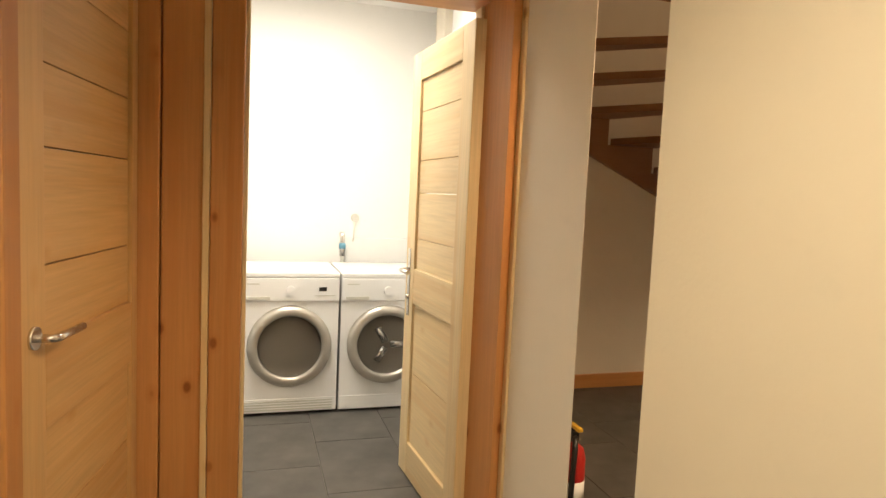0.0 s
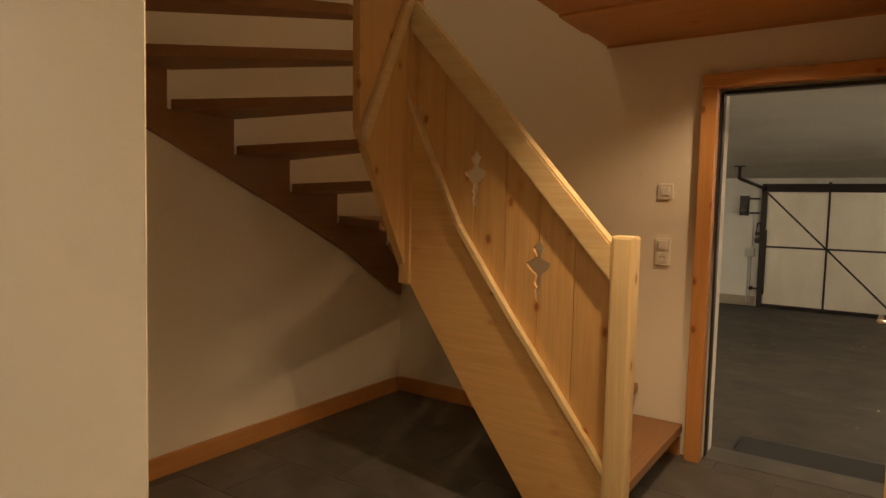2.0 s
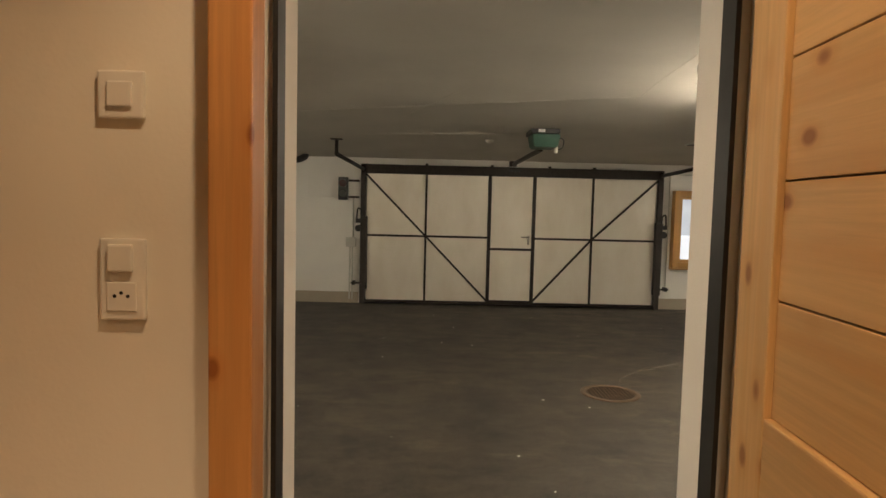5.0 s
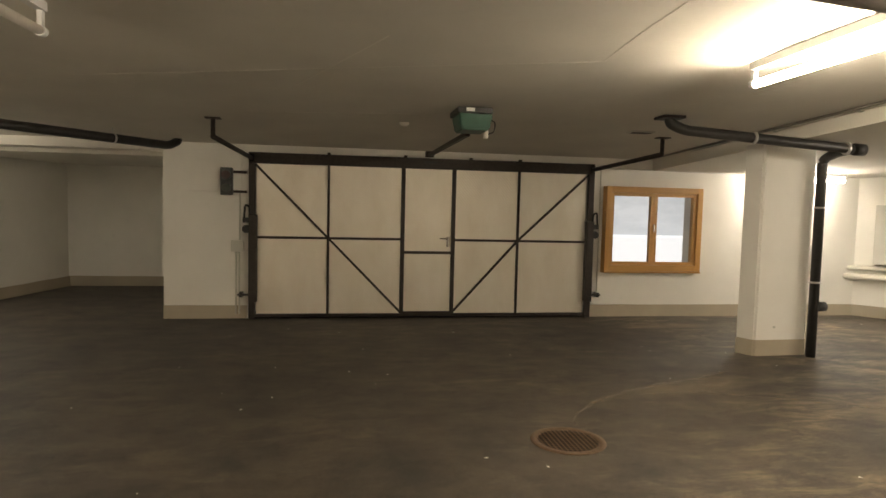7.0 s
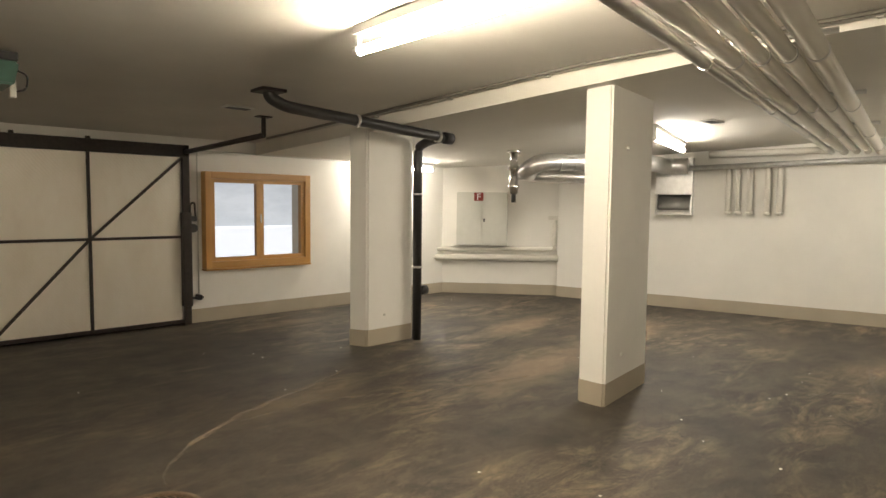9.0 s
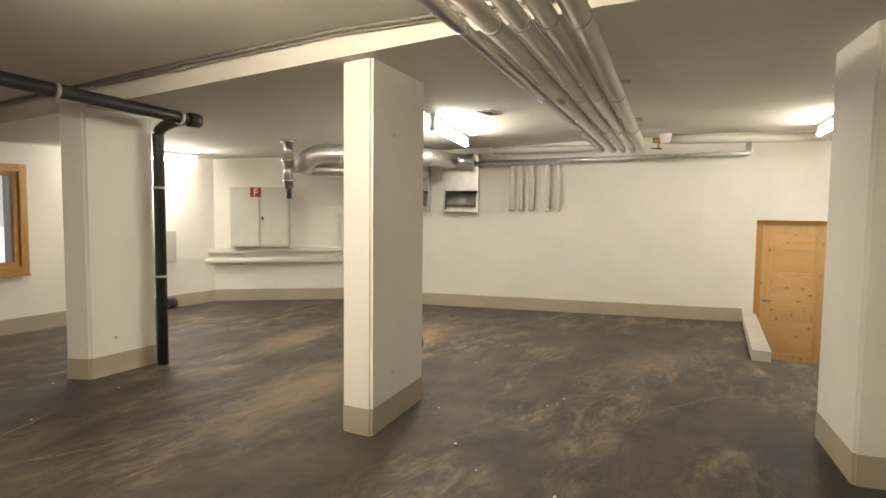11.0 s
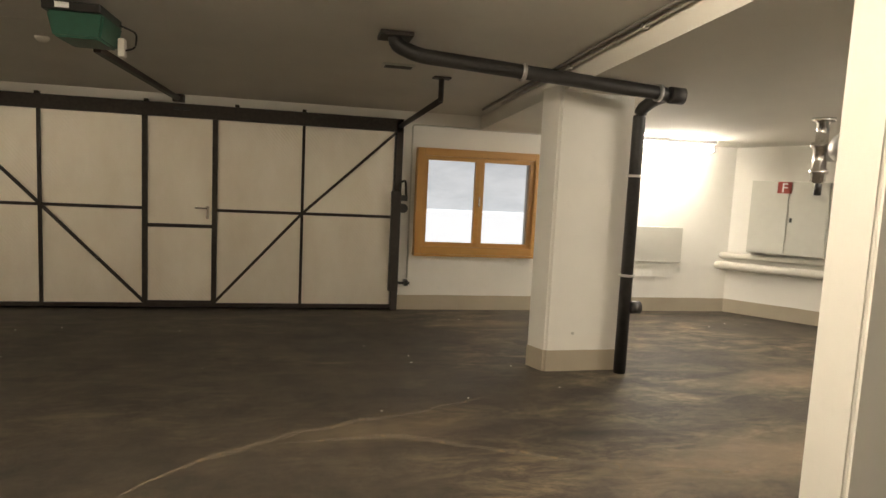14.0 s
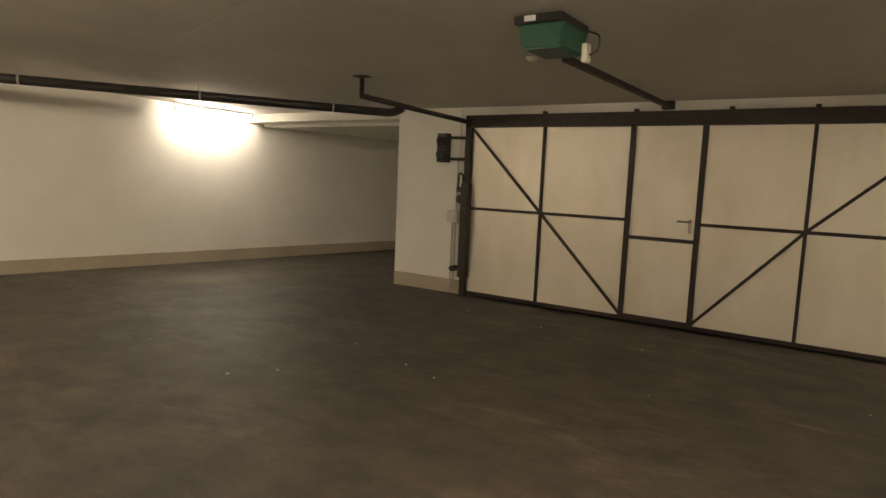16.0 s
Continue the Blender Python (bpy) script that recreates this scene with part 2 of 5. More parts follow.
nt.links.new(view, nt.nodes["Principled BSDF"].inputs["Emission Color"])
# Emission here stands in for daylight falling on the snow bank.
M_SNOW_GLOW = glow("snow_daylight_glow", (1.0, 1.0, 1.0), 0.98)
M_SPOT = glow("spot_lens", WARM, 12)


# ---- building helpers ----
def box(bm, x0, x1, y0, y1, z0, z1, bevel=0.0):
    vs = [bm.verts.new((x, y, z)) for x in (x0, x1) for y in (y0, y1) for z in (z0, z1)]
    fs = [bm.faces.new([vs[i] for i in f]) for f in ((0, 1, 3, 2), (4, 6, 7, 5), (0, 4, 5, 1), (2, 3, 7, 6), (0, 2, 6, 4), (1, 5, 7, 3))]
    if bevel:
        bmesh.ops.bevel(bm, geom=list({e for f in fs for e in f.edges}), offset=bevel, segments=2, affect="EDGES", profile=0.6)


def boxm(x0, x1, y0, y1, z0, z1, bevel=0.0):
    bm = bmesh.new()
    box(bm, x0, x1, y0, y1, z0, z1, bevel)
    return bm


def prism(pts, z0, z1, bm=None):
    """Upright prism on a plan outline; z1 and z0 may be functions of x, y."""
    bm = bm or bmesh.new()
    top = z1 if callable(z1) else (lambda x, y: z1)
    low = z0 if callable(z0) else (lambda x, y: z0)
    a = [bm.verts.new((x, y, low(x, y))) for x, y in pts]
    b = [bm.verts.new((x, y, top(x, y))) for x, y in pts]
    n = len(pts)
    bm.faces.new(list(reversed(a)))
    bm.faces.new(b)
    for i in range(n):
        bm.faces.new((a[i], a[(i + 1) % n], b[(i + 1) % n], b[i]))
    bmesh.ops.recalc_face_normals(bm, faces=bm.faces)
    return bm


def plate(pts, axis, a, b, bm=None, bevel=0.0):
    """Outline in a vertical plane pulled from a to b along axis: for 'y' the points are x, z; for 'x' they are y, z."""
    bm = bm or bmesh.new()
    put = (lambda u, v, w: (u, w, v)) if axis == "y" else (lambda u, v, w: (w, u, v))
    lo = [bm.verts.new(put(u, v, a)) for u, v in pts]
    hi = [bm.verts.new(put(u, v, b)) for u, v in pts]
    n = len(pts)
    fs = [bm.faces.new(list(reversed(lo))), bm.faces.new(hi)]
    for i in range(n):
        fs.append(bm.faces.new((lo[i], lo[(i + 1) % n], hi[(i + 1) % n], hi[i])))
    bmesh.ops.recalc_face_normals(bm, faces=fs)
    if bevel:
        bmesh.ops.bevel(bm, geom=list({e for f in fs for e in f.edges}), offset=bevel, segments=2, affect="EDGES")
    return bm


def tube(points, r, seg=14, bm=None, bend=0.0):
    """Round pipe through the points; bend rounds its corners."""
    bm = bm or bmesh.new()
    pts = [Vector(p) for p in points]
    if bend:
        out = [pts[0]]
        for i in range(1, len(pts) - 1):
            p, a, c = pts[i], pts[i - 1], pts[i + 1]
            k = min(bend, (a - p).length * 0.49, (c - p).length * 0.49)
            s, e = p + (a - p).normalized() * k, p + (c - p).normalized() * k
            for j in range(6):
                u = j / 5
                out.append(s * (1 - u) ** 2 + p * 2 * u * (1 - u) + e * u * u)
        pts = out + [pts[-1]]
    rings = []
    for i, p in enumerate(pts):
        d = (pts[min(i + 1, len(pts) - 1)] - pts[max(i - 1, 0)]).normalized()
        up = Vector((0, 0, 1)) if abs(d.z) < 0.9 else Vector((1, 0, 0))
        u = d.cross(up).normalized()
        v = u.cross(d)
        rings.append([bm.verts.new(p + (u * math.cos(a) + v * math.sin(a)) * r) for a in (math.tau * k / seg for k in range(seg))])
    for a, b in zip(rings, rings[1:]):
        for k in range(seg):
            bm.faces.new((a[k], a[(k + 1) % seg], b[(k + 1) % seg], b[k])).smooth = True
    bm.faces.new(rings[0])
    bm.faces.new(list(reversed(rings[-1])))
    bmesh.ops.recalc_face_normals(bm, faces=bm.faces)
    return bm


def lathe(profile, m, seg=28, bm=None):
    """Turns a profile of (radius, height) about the local z of m."""
    bm = bm or bmesh.new()
    rings = [[bm.verts.new(m @ Vector((r * math.cos(a), r * math.sin(a), h))) for a in (math.tau * k / seg for k in range(seg))] for r, h in profile]
    for a, b in zip(rings, rings[1:]):
        for k in range(seg):
            bm.faces.new((a[k], a[(k + 1) % seg], b[(k + 1) % seg], b[k])).smooth = True
    if profile[0][0] > 1e-4:
        bm.faces.new(rings[0])
    if profile[-1][0] > 1e-4:
        bm.faces.new(list(reversed(rings[-1])))
    bmesh.ops.remove_doubles(bm, verts=bm.verts, dist=1e-5)
    bmesh.ops.recalc_face_normals(bm, faces=bm.faces)
    return bm


def mesh_of(name, bm, material):
    me = bpy.data.meshes.new(name)
    bm.to_mesh(me)
    bm.free()
    me.materials.append(material)
    return me


def part(name, bm, material, parent=None, label=""):
    ob = new(name, mesh_of(name, bm, material))
    if parent:
        ob.parent = parent
        ob.matrix_parent_inverse = parent.matrix_basis.inverted()
    return tagged(ob, label)


def thing(name, label, category, at=(0, 0, 0), group=""):
    ob = new(name)
    ob.location = at
    ob.matrix_basis = Matrix.Translation(at)
    return tagged(ob, label, category, group)


def setting(name, bm, material, label="", category=""):
    return tagged(part(name, bm, material), label, category, "", "structure")


def solid(name, bm, material, label, category, group=""):
    return tagged(part(name, bm, material), label, category, group)


def wall(name, p0, p1, z0, z1, thick, material, holes=(), label="", category="wall"):
    """Wall from p0 to p1, pulled thick metres to the left of that way; holes are (s0, s1, low, high) along it."""
    a, b = Vector(p0), Vector(p1)
    d = (b - a).normalized()
    n = Vector((-d.y, d.x)) * thick
    bm = bmesh.new()
    cuts = sorted({0.0, (b - a).length, *[h[0] for h in holes], *[h[1] for h in holes]})
    for s, e in zip(cuts, cuts[1:]):
        spans = [(z0, z1)]
        for h in holes:
            if h[0] <= s + 1e-6 and e <= h[1] + 1e-6:
                spans = [(z0, h[2]), (h[3], z1)]
        for lo, hi in spans:
            if hi - lo > 1e-4:
                q = [a + d * s, a + d * e, a + d * e + n, a + d * s + n]
                prism([tuple(v) for v in q], lo, hi, bm)
    bmesh.ops.remove_doubles(bm, verts=bm.verts, dist=1e-5)
    return setting(name, bm, material, label, category)


def plinth(p0, p1, h=0.165, proud=0.006):
    """Painted skirting band with an uneven lower edge against the floor."""
    a, b = Vector(p0), Vector(p1)
    d = (b - a).normalized()
    n = Vector((d.y, -d.x)) * proud
    bm = bmesh.new()
    steps = max(2, int((b - a).length / 0.12))
    rows = []
    for i in range(steps + 1):
        p = a + (b - a) * (i / steps)
        j = 0.012 * noise.noise((p.x * 3, p.y * 3, 1.0))
        q = p + n
        rows.append([bm.verts.new((p.x, p.y, -0.01)), bm.verts.new((q.x, q.y, -0.01)), bm.verts.new((q.x, q.y, h + j * 0.4)), bm.verts.new((p.x, p.y, h + j * 0.4))])
    for r, s in zip(rows, rows[1:]):
        for k in range(4):
            bm.faces.new((r[k], r[(k + 1) % 4], s[(k + 1) % 4], s[k]))
    bmesh.ops.recalc_face_normals(bm, faces=bm.faces)
    return setting("baseboard", bm, M_BEIGE, "beige painted plinth band at the wall foot", "baseboard")


def ring_wire(points, r, material, name, parent):
    return part(name, tube(points, r, 8, bend=0.03), material, parent)


# ---- garage structure ----
HF = 0.20  # hall floor above the garage floor


def ceil_up(x, y):
    return 2.40 - 0.05 * max(0.0, y - 3.3)


def soffit(x, y):
    return 2.26 - 0.052 * (y - 3.3) if y > 1.8 else 2.338


# floor with a sunk well in front of the wooden door
fl = prism([(-6.6, 0.2), (8.15, 0.2), (8.15, 1.15), (10.6, 1.32), (10.6, 8.6), (-1.9, 8.6), (-1.9, 11.4), (-6.6, 11.4)], -0.35, 0.0)
setting("floor", fl, M_FLOOR, "dusty dark asphalt garage floor with pale streaks", "floor")
setting("well_floor", prism([(8.15, -0.4), (10.7, -0.4), (10.7, 1.32), (8.15, 1.15)], -0.75, -0.55), M_CONC, "sunk concrete well floor before a door", "floor")
setting("outside_ground", boxm(2.5, 9.5, 8.4, 12.0, -0.3, 0.35), M_CONC, "pale concrete ground outside the window", "ground")

GATE_Y = 8.10
wall("wall_gate", (8.4, GATE_Y), (-1.78, GATE_Y), -0.1, 2.75, -0.3, M_WALL,
     [(8.4 - 5.22, 8.4 - 3.88, 0.68, 1.76), (8.4 - 3.66, 8.4 + 0.74, -0.1, 2.0)], "white painted wall holding gate and window")
wall("wall_bay_side", (-1.78, 8.40), (-1.78, 11.3), -0.1, 2.75, -0.25, M_WALL)
wall("wall_bay_back", (-1.9, 11.2), (-4.3, 11.2), -0.1, 2.75, -0.3, M_WALL, (), "white painted bay back wall")
wall("wall_west", (-4.06, 11.3), (-6.24, 0.1), -0.1, 2.75, -0.3, M_WALL, (), "white painted long side wall")
wall("wall_south", (-6.5, 0.2), (10.8, 0.2), -0.1, 2.75, -0.11, M_WALL, [(6.5 + 0.03, 6.5 + 0.90, -0.1, 2.19)], "white painted wall with hall doorway")
wall("wall_east", (10.55, -0.5), (10.12, 1.95), -0.8, 2.75, -0.3, M_WALL, [(0.99, 1.86, -0.8, 1.26)], "white painted wall with low doorway")
wall("wall_east", (10.12, 1.95), (8.86, 6.62), -0.1, 2.75, -0.3, M_WALL)
wall("wall_hydrant", (8.98, 6.62), (7.50, 8.45), -0.1, 2.75, -0.3, M_WALL, (), "white painted wall with pipes and cabinet")
for a, b in (((8.0, GATE_Y), (3.70, GATE_Y)), ((-0.80, GATE_Y), (-1.78, GATE_Y)), ((-1.78, GATE_Y), (-1.78, 8.4)), ((-1.9, 11.2), (-4.1, 11.2)),
             ((-4.06, 11.2), (-6.2, 0.3)), ((0.0, 0.2), (-6.2, 0.2)), ((8.1, 0.2), (0.95, 0.2)), ((10.10, 1.45), (8.86, 6.62)), ((8.98, 6.62), (7.56, 8.38))):
    pa, pb = Vector(a), Vector(b)
    if a[1] == 0.2:
        pa, pb = pb, pa
    plinth(pa, pb) if a[1] == 0.2 else plinth(pb, pa)

setting("ceiling", prism([(-6.6, 0.0), (4.55, 0.0), (4.55, 3.3), (-6.6, 3.3)], 2.40, 2.9), M_CEIL, "grey concrete garage ceiling", "ceiling")
setting("ceiling", prism([(-6.6, 3.3), (4.55, 3.3), (4.55, 8.4), (-6.6, 8.4)], ceil_up, 2.9), M_CEIL, "grey concrete garage ceiling", "ceiling")
setting("ceiling_soffit", prism([(4.55, 0.0), (10.9, 0.0), (10.9, 1.8), (4.55, 1.8)], 2.338, 2.9), M_CEILW, "white painted lower ceiling", "ceiling")
setting("ceiling_soffit", prism([(4.55, 1.8), (10.9, 1.8), (10.9, 8.6), (4.55, 8.6)], soffit, 2.9), M_CEILW, "white painted lower ceiling", "ceiling")
setting("ceiling_bay", boxm(-4.8, -1.55, 8.4, 11.5, 2.0, 2.9), M_CEILW, "white painted bay ceiling", "ceiling")
setting("beam", boxm(-4.9, -1.78, 8.10, 8.4, 2.05, 2.9), M_CEILW, "white painted concrete beam", "beam")


def column(pts, ztop, label):
    ob = thing("column", label, "column", (pts[0][0], pts[0][1], 0))
    bm = prism(pts, 0, ztop)
    up = [e for e in bm.edges if abs(e.verts[0].co.z - e.verts[1].co.z) > 0.5]
    bmesh.ops.bevel(bm, geom=up, offset=0.018, segments=3, affect="EDGES")
    part("shaft", bm, M_WALL, ob)
    c = Vector((sum(p[0] for p in pts) / 4, sum(p[1] for p in pts) / 4))
    grown = [tuple(c + (Vector(p) - c) * 1.0 + (Vector(p) - c).normalized() * 0.007) for p in pts]
    bm = prism(grown, -0.005, 0.165)
    up = [e for e in bm.edges if abs(e.verts[0].co.z - e.verts[1].co.z) > 0.1]
    bmesh.ops.bevel(bm, geom=up, offset=0.018, segments=3, affect="EDGES")
    part("plinth_band", bm, M_BEIGE, ob, "beige painted plinth band")
    return ob


COL_A = [(4.45, 5.98), (4.53, 5.78), (5.14, 5.80), (5.14, 6.0)]
COL_B = [(4.66, 3.39), (4.66, 3.17), (5.47, 3.29), (5.47, 3.50)]
COL_C = [(5.37, 0.66), (5.40, 0.46), (6.12, 0.58), (6.08, 0.80)]
column(COL_A, 2.16, "white painted concrete column beside a black drainpipe")
column(COL_B, 2.30, "white painted concrete column in mid garage")
column(COL_C, 2.36, "white painted concrete column near the south wall")

# ---- garage gate ----
gate = thing("garage_gate", "wide tilting garage gate of pale sheet in a dark steel frame", "garage door", (1.45, GATE_Y, 0))
GX0, GX1, WX0, WX1 = -0.70, 3.62, 1.13, 1.79


def sheet():
    mat, nt, b = base_material("embossed_pale_sheet", 0.46, 0.55)
    tc = nt.nodes.new("ShaderNodeTexCoord")
    mp = nt.nodes.new("ShaderNodeMapping")
    mp.inputs["Rotation"].default_value = (0, radians(40), 0)
    nt.links.new(tc.outputs["Object"], mp.inputs[0])
    wv = nt.nodes.new("ShaderNodeTexWave")
    wv.inputs["Scale"].default_value, wv.inputs["Distortion"].default_value = 11, 2.6
    wv.inputs["Detail"].default_value = 3.0
    nt.links.new(mp.outputs[0], wv.inputs["Vector"])
    stain = noise_tex(nt, 1.6, 6, 0.6, (1.4, 1, 0.6))
    col = ramp(nt, stain.outputs[0], [(0.30, (0.79, 0.725, 0.61)), (0.70, (0.90, 0.855, 0.76))])
    nt.links.new(col, b.inputs["Base Color"])
    worn = noise_tex(nt, 1.4, 4)
    patch = ramp(nt, worn.outputs[0], [(0.42, (0.1, 0.1, 0.1)), (0.60, (1, 1, 1))])
    bump(nt, b, mix(nt, (0, 0, 0), wv.outputs[0], patch), 0.28, 0.004)
    return mat


M_SHEET = sheet()
xs = [GX0, 0.19, WX0, WX1, 2.66, GX1]
for i in range(5):
    lo, hi = xs[i] + 0.012, xs[i + 1] - 0.012
    for z0, z1 in ((0.055, 0.84 if i == 2 else 1.01), (0.86 if i == 2 else 1.03, 1.95)):
        part("panel", boxm(lo, hi, GATE_Y - 0.01, GATE_Y + 0.012, z0, z1), M_SHEET, gate, "pale embossed sheet panel")
bars = [(GX0 - 0.075, GX0, 0.0, 2.06), (GX1, GX1 + 0.075, 0.0, 2.06), (GX0 - 0.075, GX1 + 0.075, 1.93, 2.065), (GX0, GX1, 0.02, 0.06),
        (0.175, 0.205, 0.06, 1.93), (2.645, 2.675, 0.06, 1.93), (WX0 - 0.025, WX0 + 0.025, 0.06, 1.93), (WX1 - 0.025, WX1 + 0.025, 0.06, 1.93),
        (GX0, WX0 - 0.025, 1.005, 1.035), (WX1 + 0.025, GX1, 1.005, 1.035), (WX0 + 0.025, WX1 - 0.025, 0.835, 0.87), (WX0, WX1, 0.06, 0.085)]
for k, (x0, x1, z0, z1) in enumerate(bars):
    d = 0.05 if k < 3 else (0.03 if z1 - z0 > 1 else 0.026)
    part("frame_bar", boxm(x0, x1, GATE_Y - d - 0.01, GATE_Y - 0.011, z0, z1, 0.003), M_STEEL, gate, "dark brown steel bar")
for (xa, za), (xb, zb) in (((GX0, 1.92), (0.19, 1.02)), ((0.19, 1.02), (WX0, 0.06)), ((GX1, 1.92), (2.66, 1.02)), ((2.66, 1.02), (WX1, 0.06))):
    d = Vector((xb - xa, zb - za)).normalized() * 0.014
    part("brace", plate([(xa - d.y, za + d.x), (xb - d.y, zb + d.x), (xb + d.y, zb - d.x), (xa + d.y, za - d.x)], "y", GATE_Y - 0.032, GATE_Y - 0.012), M_STEEL, gate, "dark diagonal steel brace")
part("door_handle", tube([(WX1 - 0.07, GATE_Y - 0.012, 1.04), (WX1 - 0.07, GATE_Y - 0.06, 1.04), (WX1 - 0.18, GATE_Y - 0.06, 1.04)], 0.009, 8, bend=0.015), M_CHROME, gate, "grey lever handle")
part("lock_plate", boxm(WX1 - 0.085, WX1 - 0.055, GATE_Y - 0.018, GATE_Y - 0.01, 0.93, 1.06, 0.003), M_CHROME, gate)
for x in (0.19, 1.15, 2.0, 2.66):
    part("hinge_block", boxm(x - 0.02, x + 0.02, GATE_Y - 0.07, GATE_Y - 0.02, 2.06, 2.09, 0.004), M_STEEL, gate)
part("nameplate", boxm(1.40, 1.56, GATE_Y - 0.066, GATE_Y - 0.06, 2.0, 2.03), M_BLACK, gate)
for s, x in ((-1, GX0 - 0.04), (1, GX1 + 0.04)):
    part("spring_box", boxm(x - 0.05 - 0.02 * s, x + 0.05 - 0.02 * s, GATE_Y - 0.12, GATE_Y - 0.03, 0.22, 1.30, 0.01), M_STEEL, gate, "dark counterweight casing")
    part("pulley", tube([(x + s * 0.06, GATE_Y - 0.09, 1.12), (x + s * 0.06, GATE_Y - 0.03, 1.12)], 0.05), M_BLACK, gate)
    part("bracket", boxm(x + s * 0.06 - 0.04, x + s * 0.06 + 0.04, GATE_Y - 0.1, GATE_Y - 0.02, 1.2, 1.26, 0.006), M_BLACK, gate)
    ring_wire([(x + s * 0.02, GATE_Y - 0.08, 1.30), (x + s * 0.02, GATE_Y - 0.10, 1.40), (x + s * 0.07, GATE_Y - 0.10, 1.42), (x + s * 0.09, GATE_Y - 0.08, 1.2)], 0.012, M_BLACK, "hose", gate)
    part("latch", tube([(x + s * 0.0, GATE_Y - 0.09, 0.31), (x + s * 0.16, GATE_Y - 0.09, 0.31)], 0.014, 8), M_BLACK, gate)
    part("latch_plate", boxm(x + s * 0.12 - 0.02, x + s * 0.12 + 0.02, GATE_Y - 0.11, GATE_Y - 0.002, 0.28, 0.34, 0.004), M_BLACK, gate)
    top = Vector((-0.87 if s < 0 else 3.74, 6.37, ceil_up(0, 6.37)))
    arm = thing("guide_arm", "dark steel gate guide arm hung from the ceiling", "gate rail", tuple(top), "gate guide arms")
    part("hanger", tube([tuple(top), tuple(top - Vector((0, 0, 0.19)))], 0.022, 10), M_STEEL, arm)
    part("foot_plate", boxm(top.x - 0.07, top.x + 0.07, top.y - 0.05, top.y + 0.05, top.z - 0.012, top.z, 0.002), M_STEEL, arm)
    part("rail", tube([tuple(top - Vector((0, 0, 0.18))), (x, GATE_Y - 0.06, 1.99)], 0.026, 10), M_STEEL, arm)

# gate opener
opener = thing("gate_opener", "green ceiling motor unit with black lid and drive rail", "gate opener", (1.45, 5.4, 2.29))
bm = bmesh.new()
low = [(1.33, 5.26), (1.57, 5.26), (1.57, 5.58), (1.33, 5.58)]
b0 = [bm.verts.new((x, y, 2.10)) for x, y in low]
b1 = [bm.verts.new((1.45 + (x - 1.45) * 1.22, 5.42 + (y - 5.42) * 1.12, 2.235)) for x, y in low]
bm.faces.new(list(reversed(b0)))
bm.faces.new(b1)
for i in range(4):
    bm.faces.new((b0[i], b0[(i + 1) % 4], b1[(i + 1) % 4], b1[i]))
bmesh.ops.recalc_face_normals(bm, faces=bm.faces)
bmesh.ops.bevel(bm, geom=list(bm.edges), offset=0.012, segments=2, affect="EDGES")
part("housing", bm, M_GREEN, opener, "dark green plastic housing")
part("lid", boxm(1.29, 1.585, 5.22, 5.62, 2.235, ceil_up(0, 5.6) - 0.002, 0.006), M_BLACK, opener, "black mounting lid")
part("label_plate", boxm(1.36, 1.43, 5.212, 5.219, 2.245, 2.275), M_WHITE, opener, "small white label")
part("drive_rail", boxm(1.43, 1.475, 5.6, 8.04, 2.085, 2.125, 0.004), M_STEEL, opener, "dark steel drive rail")
part("rail_end", boxm(1.40, 1.505, 7.98, 8.06, 2.075, 2.15, 0.005), M_STEEL, opener)
part("lamp_cover", boxm(1.585, 1.625, 5.52, 5.58, 2.06, 2.17, 0.01), M_SWITCH, opener, "pale plastic end cap")
ring_wire([(1.60, 5.52, 2.24), (1.69, 5.54, 2.21), (1.68, 5.55, 2.12), (1.615, 5.55, 2.10)], 0.006, M_BLACK, "cable", opener)
det = thing("ceiling_sensor", "small white round sensor on the concrete ceiling", "sensor", (0.94, 6.18, ceil_up(0, 6.18)))
part("dome", lathe([(0.045, 0), (0.045, -0.015), (0.025, -0.035), (0.0, -0.038)], Matrix.Translation((0.94, 6.18, ceil_up(0, 6.18)))), M_SWITCH, det)

# signal light, boxes and conduit beside the gate
sig = thing("signal_light", "black two-lamp traffic signal mounted beside the gate", "traffic light", (-1.02, 7.98, 1.69))
part("case", boxm(-1.09, -0.95, 7.93, 8.02, 1.53, 1.86, 0.012), M_BLACK, sig)
for z, m in ((1.77, plain("dim_red_lens", (0.035, 0.006, 0.005), 0.15)), (1.62, plain("dim_green_lens", (0.005, 0.014, 0.010), 0.15))):
    part("visor", tube([(-1.02, 7.935, z), (-1.02, 7.90, z)], 0.058, 18), M_BLACK, sig)
    part("lens", tube([(-1.02, 7.905, z), (-1.02, 7.895, z)], 0.05, 18), m, sig)
part("bracket", boxm(-1.0, -0.80, 8.02, 8.098, 1.80, 1.83), M_STEEL, sig)
part("bracket", boxm(-1.0, -0.80, 8.02, 8.098, 1.56, 1.59), M_STEEL, sig)
jb = thing("junction_box", "pale grey electrical box with conduit beside the gate", "electrical box", (-0.9, 8.06, 0.9))
part("box", boxm(-0.985, -0.84, 8.04, 8.099, 0.84, 0.98, 0.008), M_GREY, jb)
for x in (-0.93, -0.89):
    part("conduit", tube([(x, 8.085, 0.84), (x, 8.085, 0.06)], 0.011, 8), M_GREY, jb)
part("conduit", tube([(-0.885, 8.085, 0.98), (-0.885, 8.085, 2.10)], 0.009, 8), M_GREY, jb)
cd = thing("wall_conduit", "thin grey conduit running over the white wall", "conduit", (3.82, 8.08, 1.0))
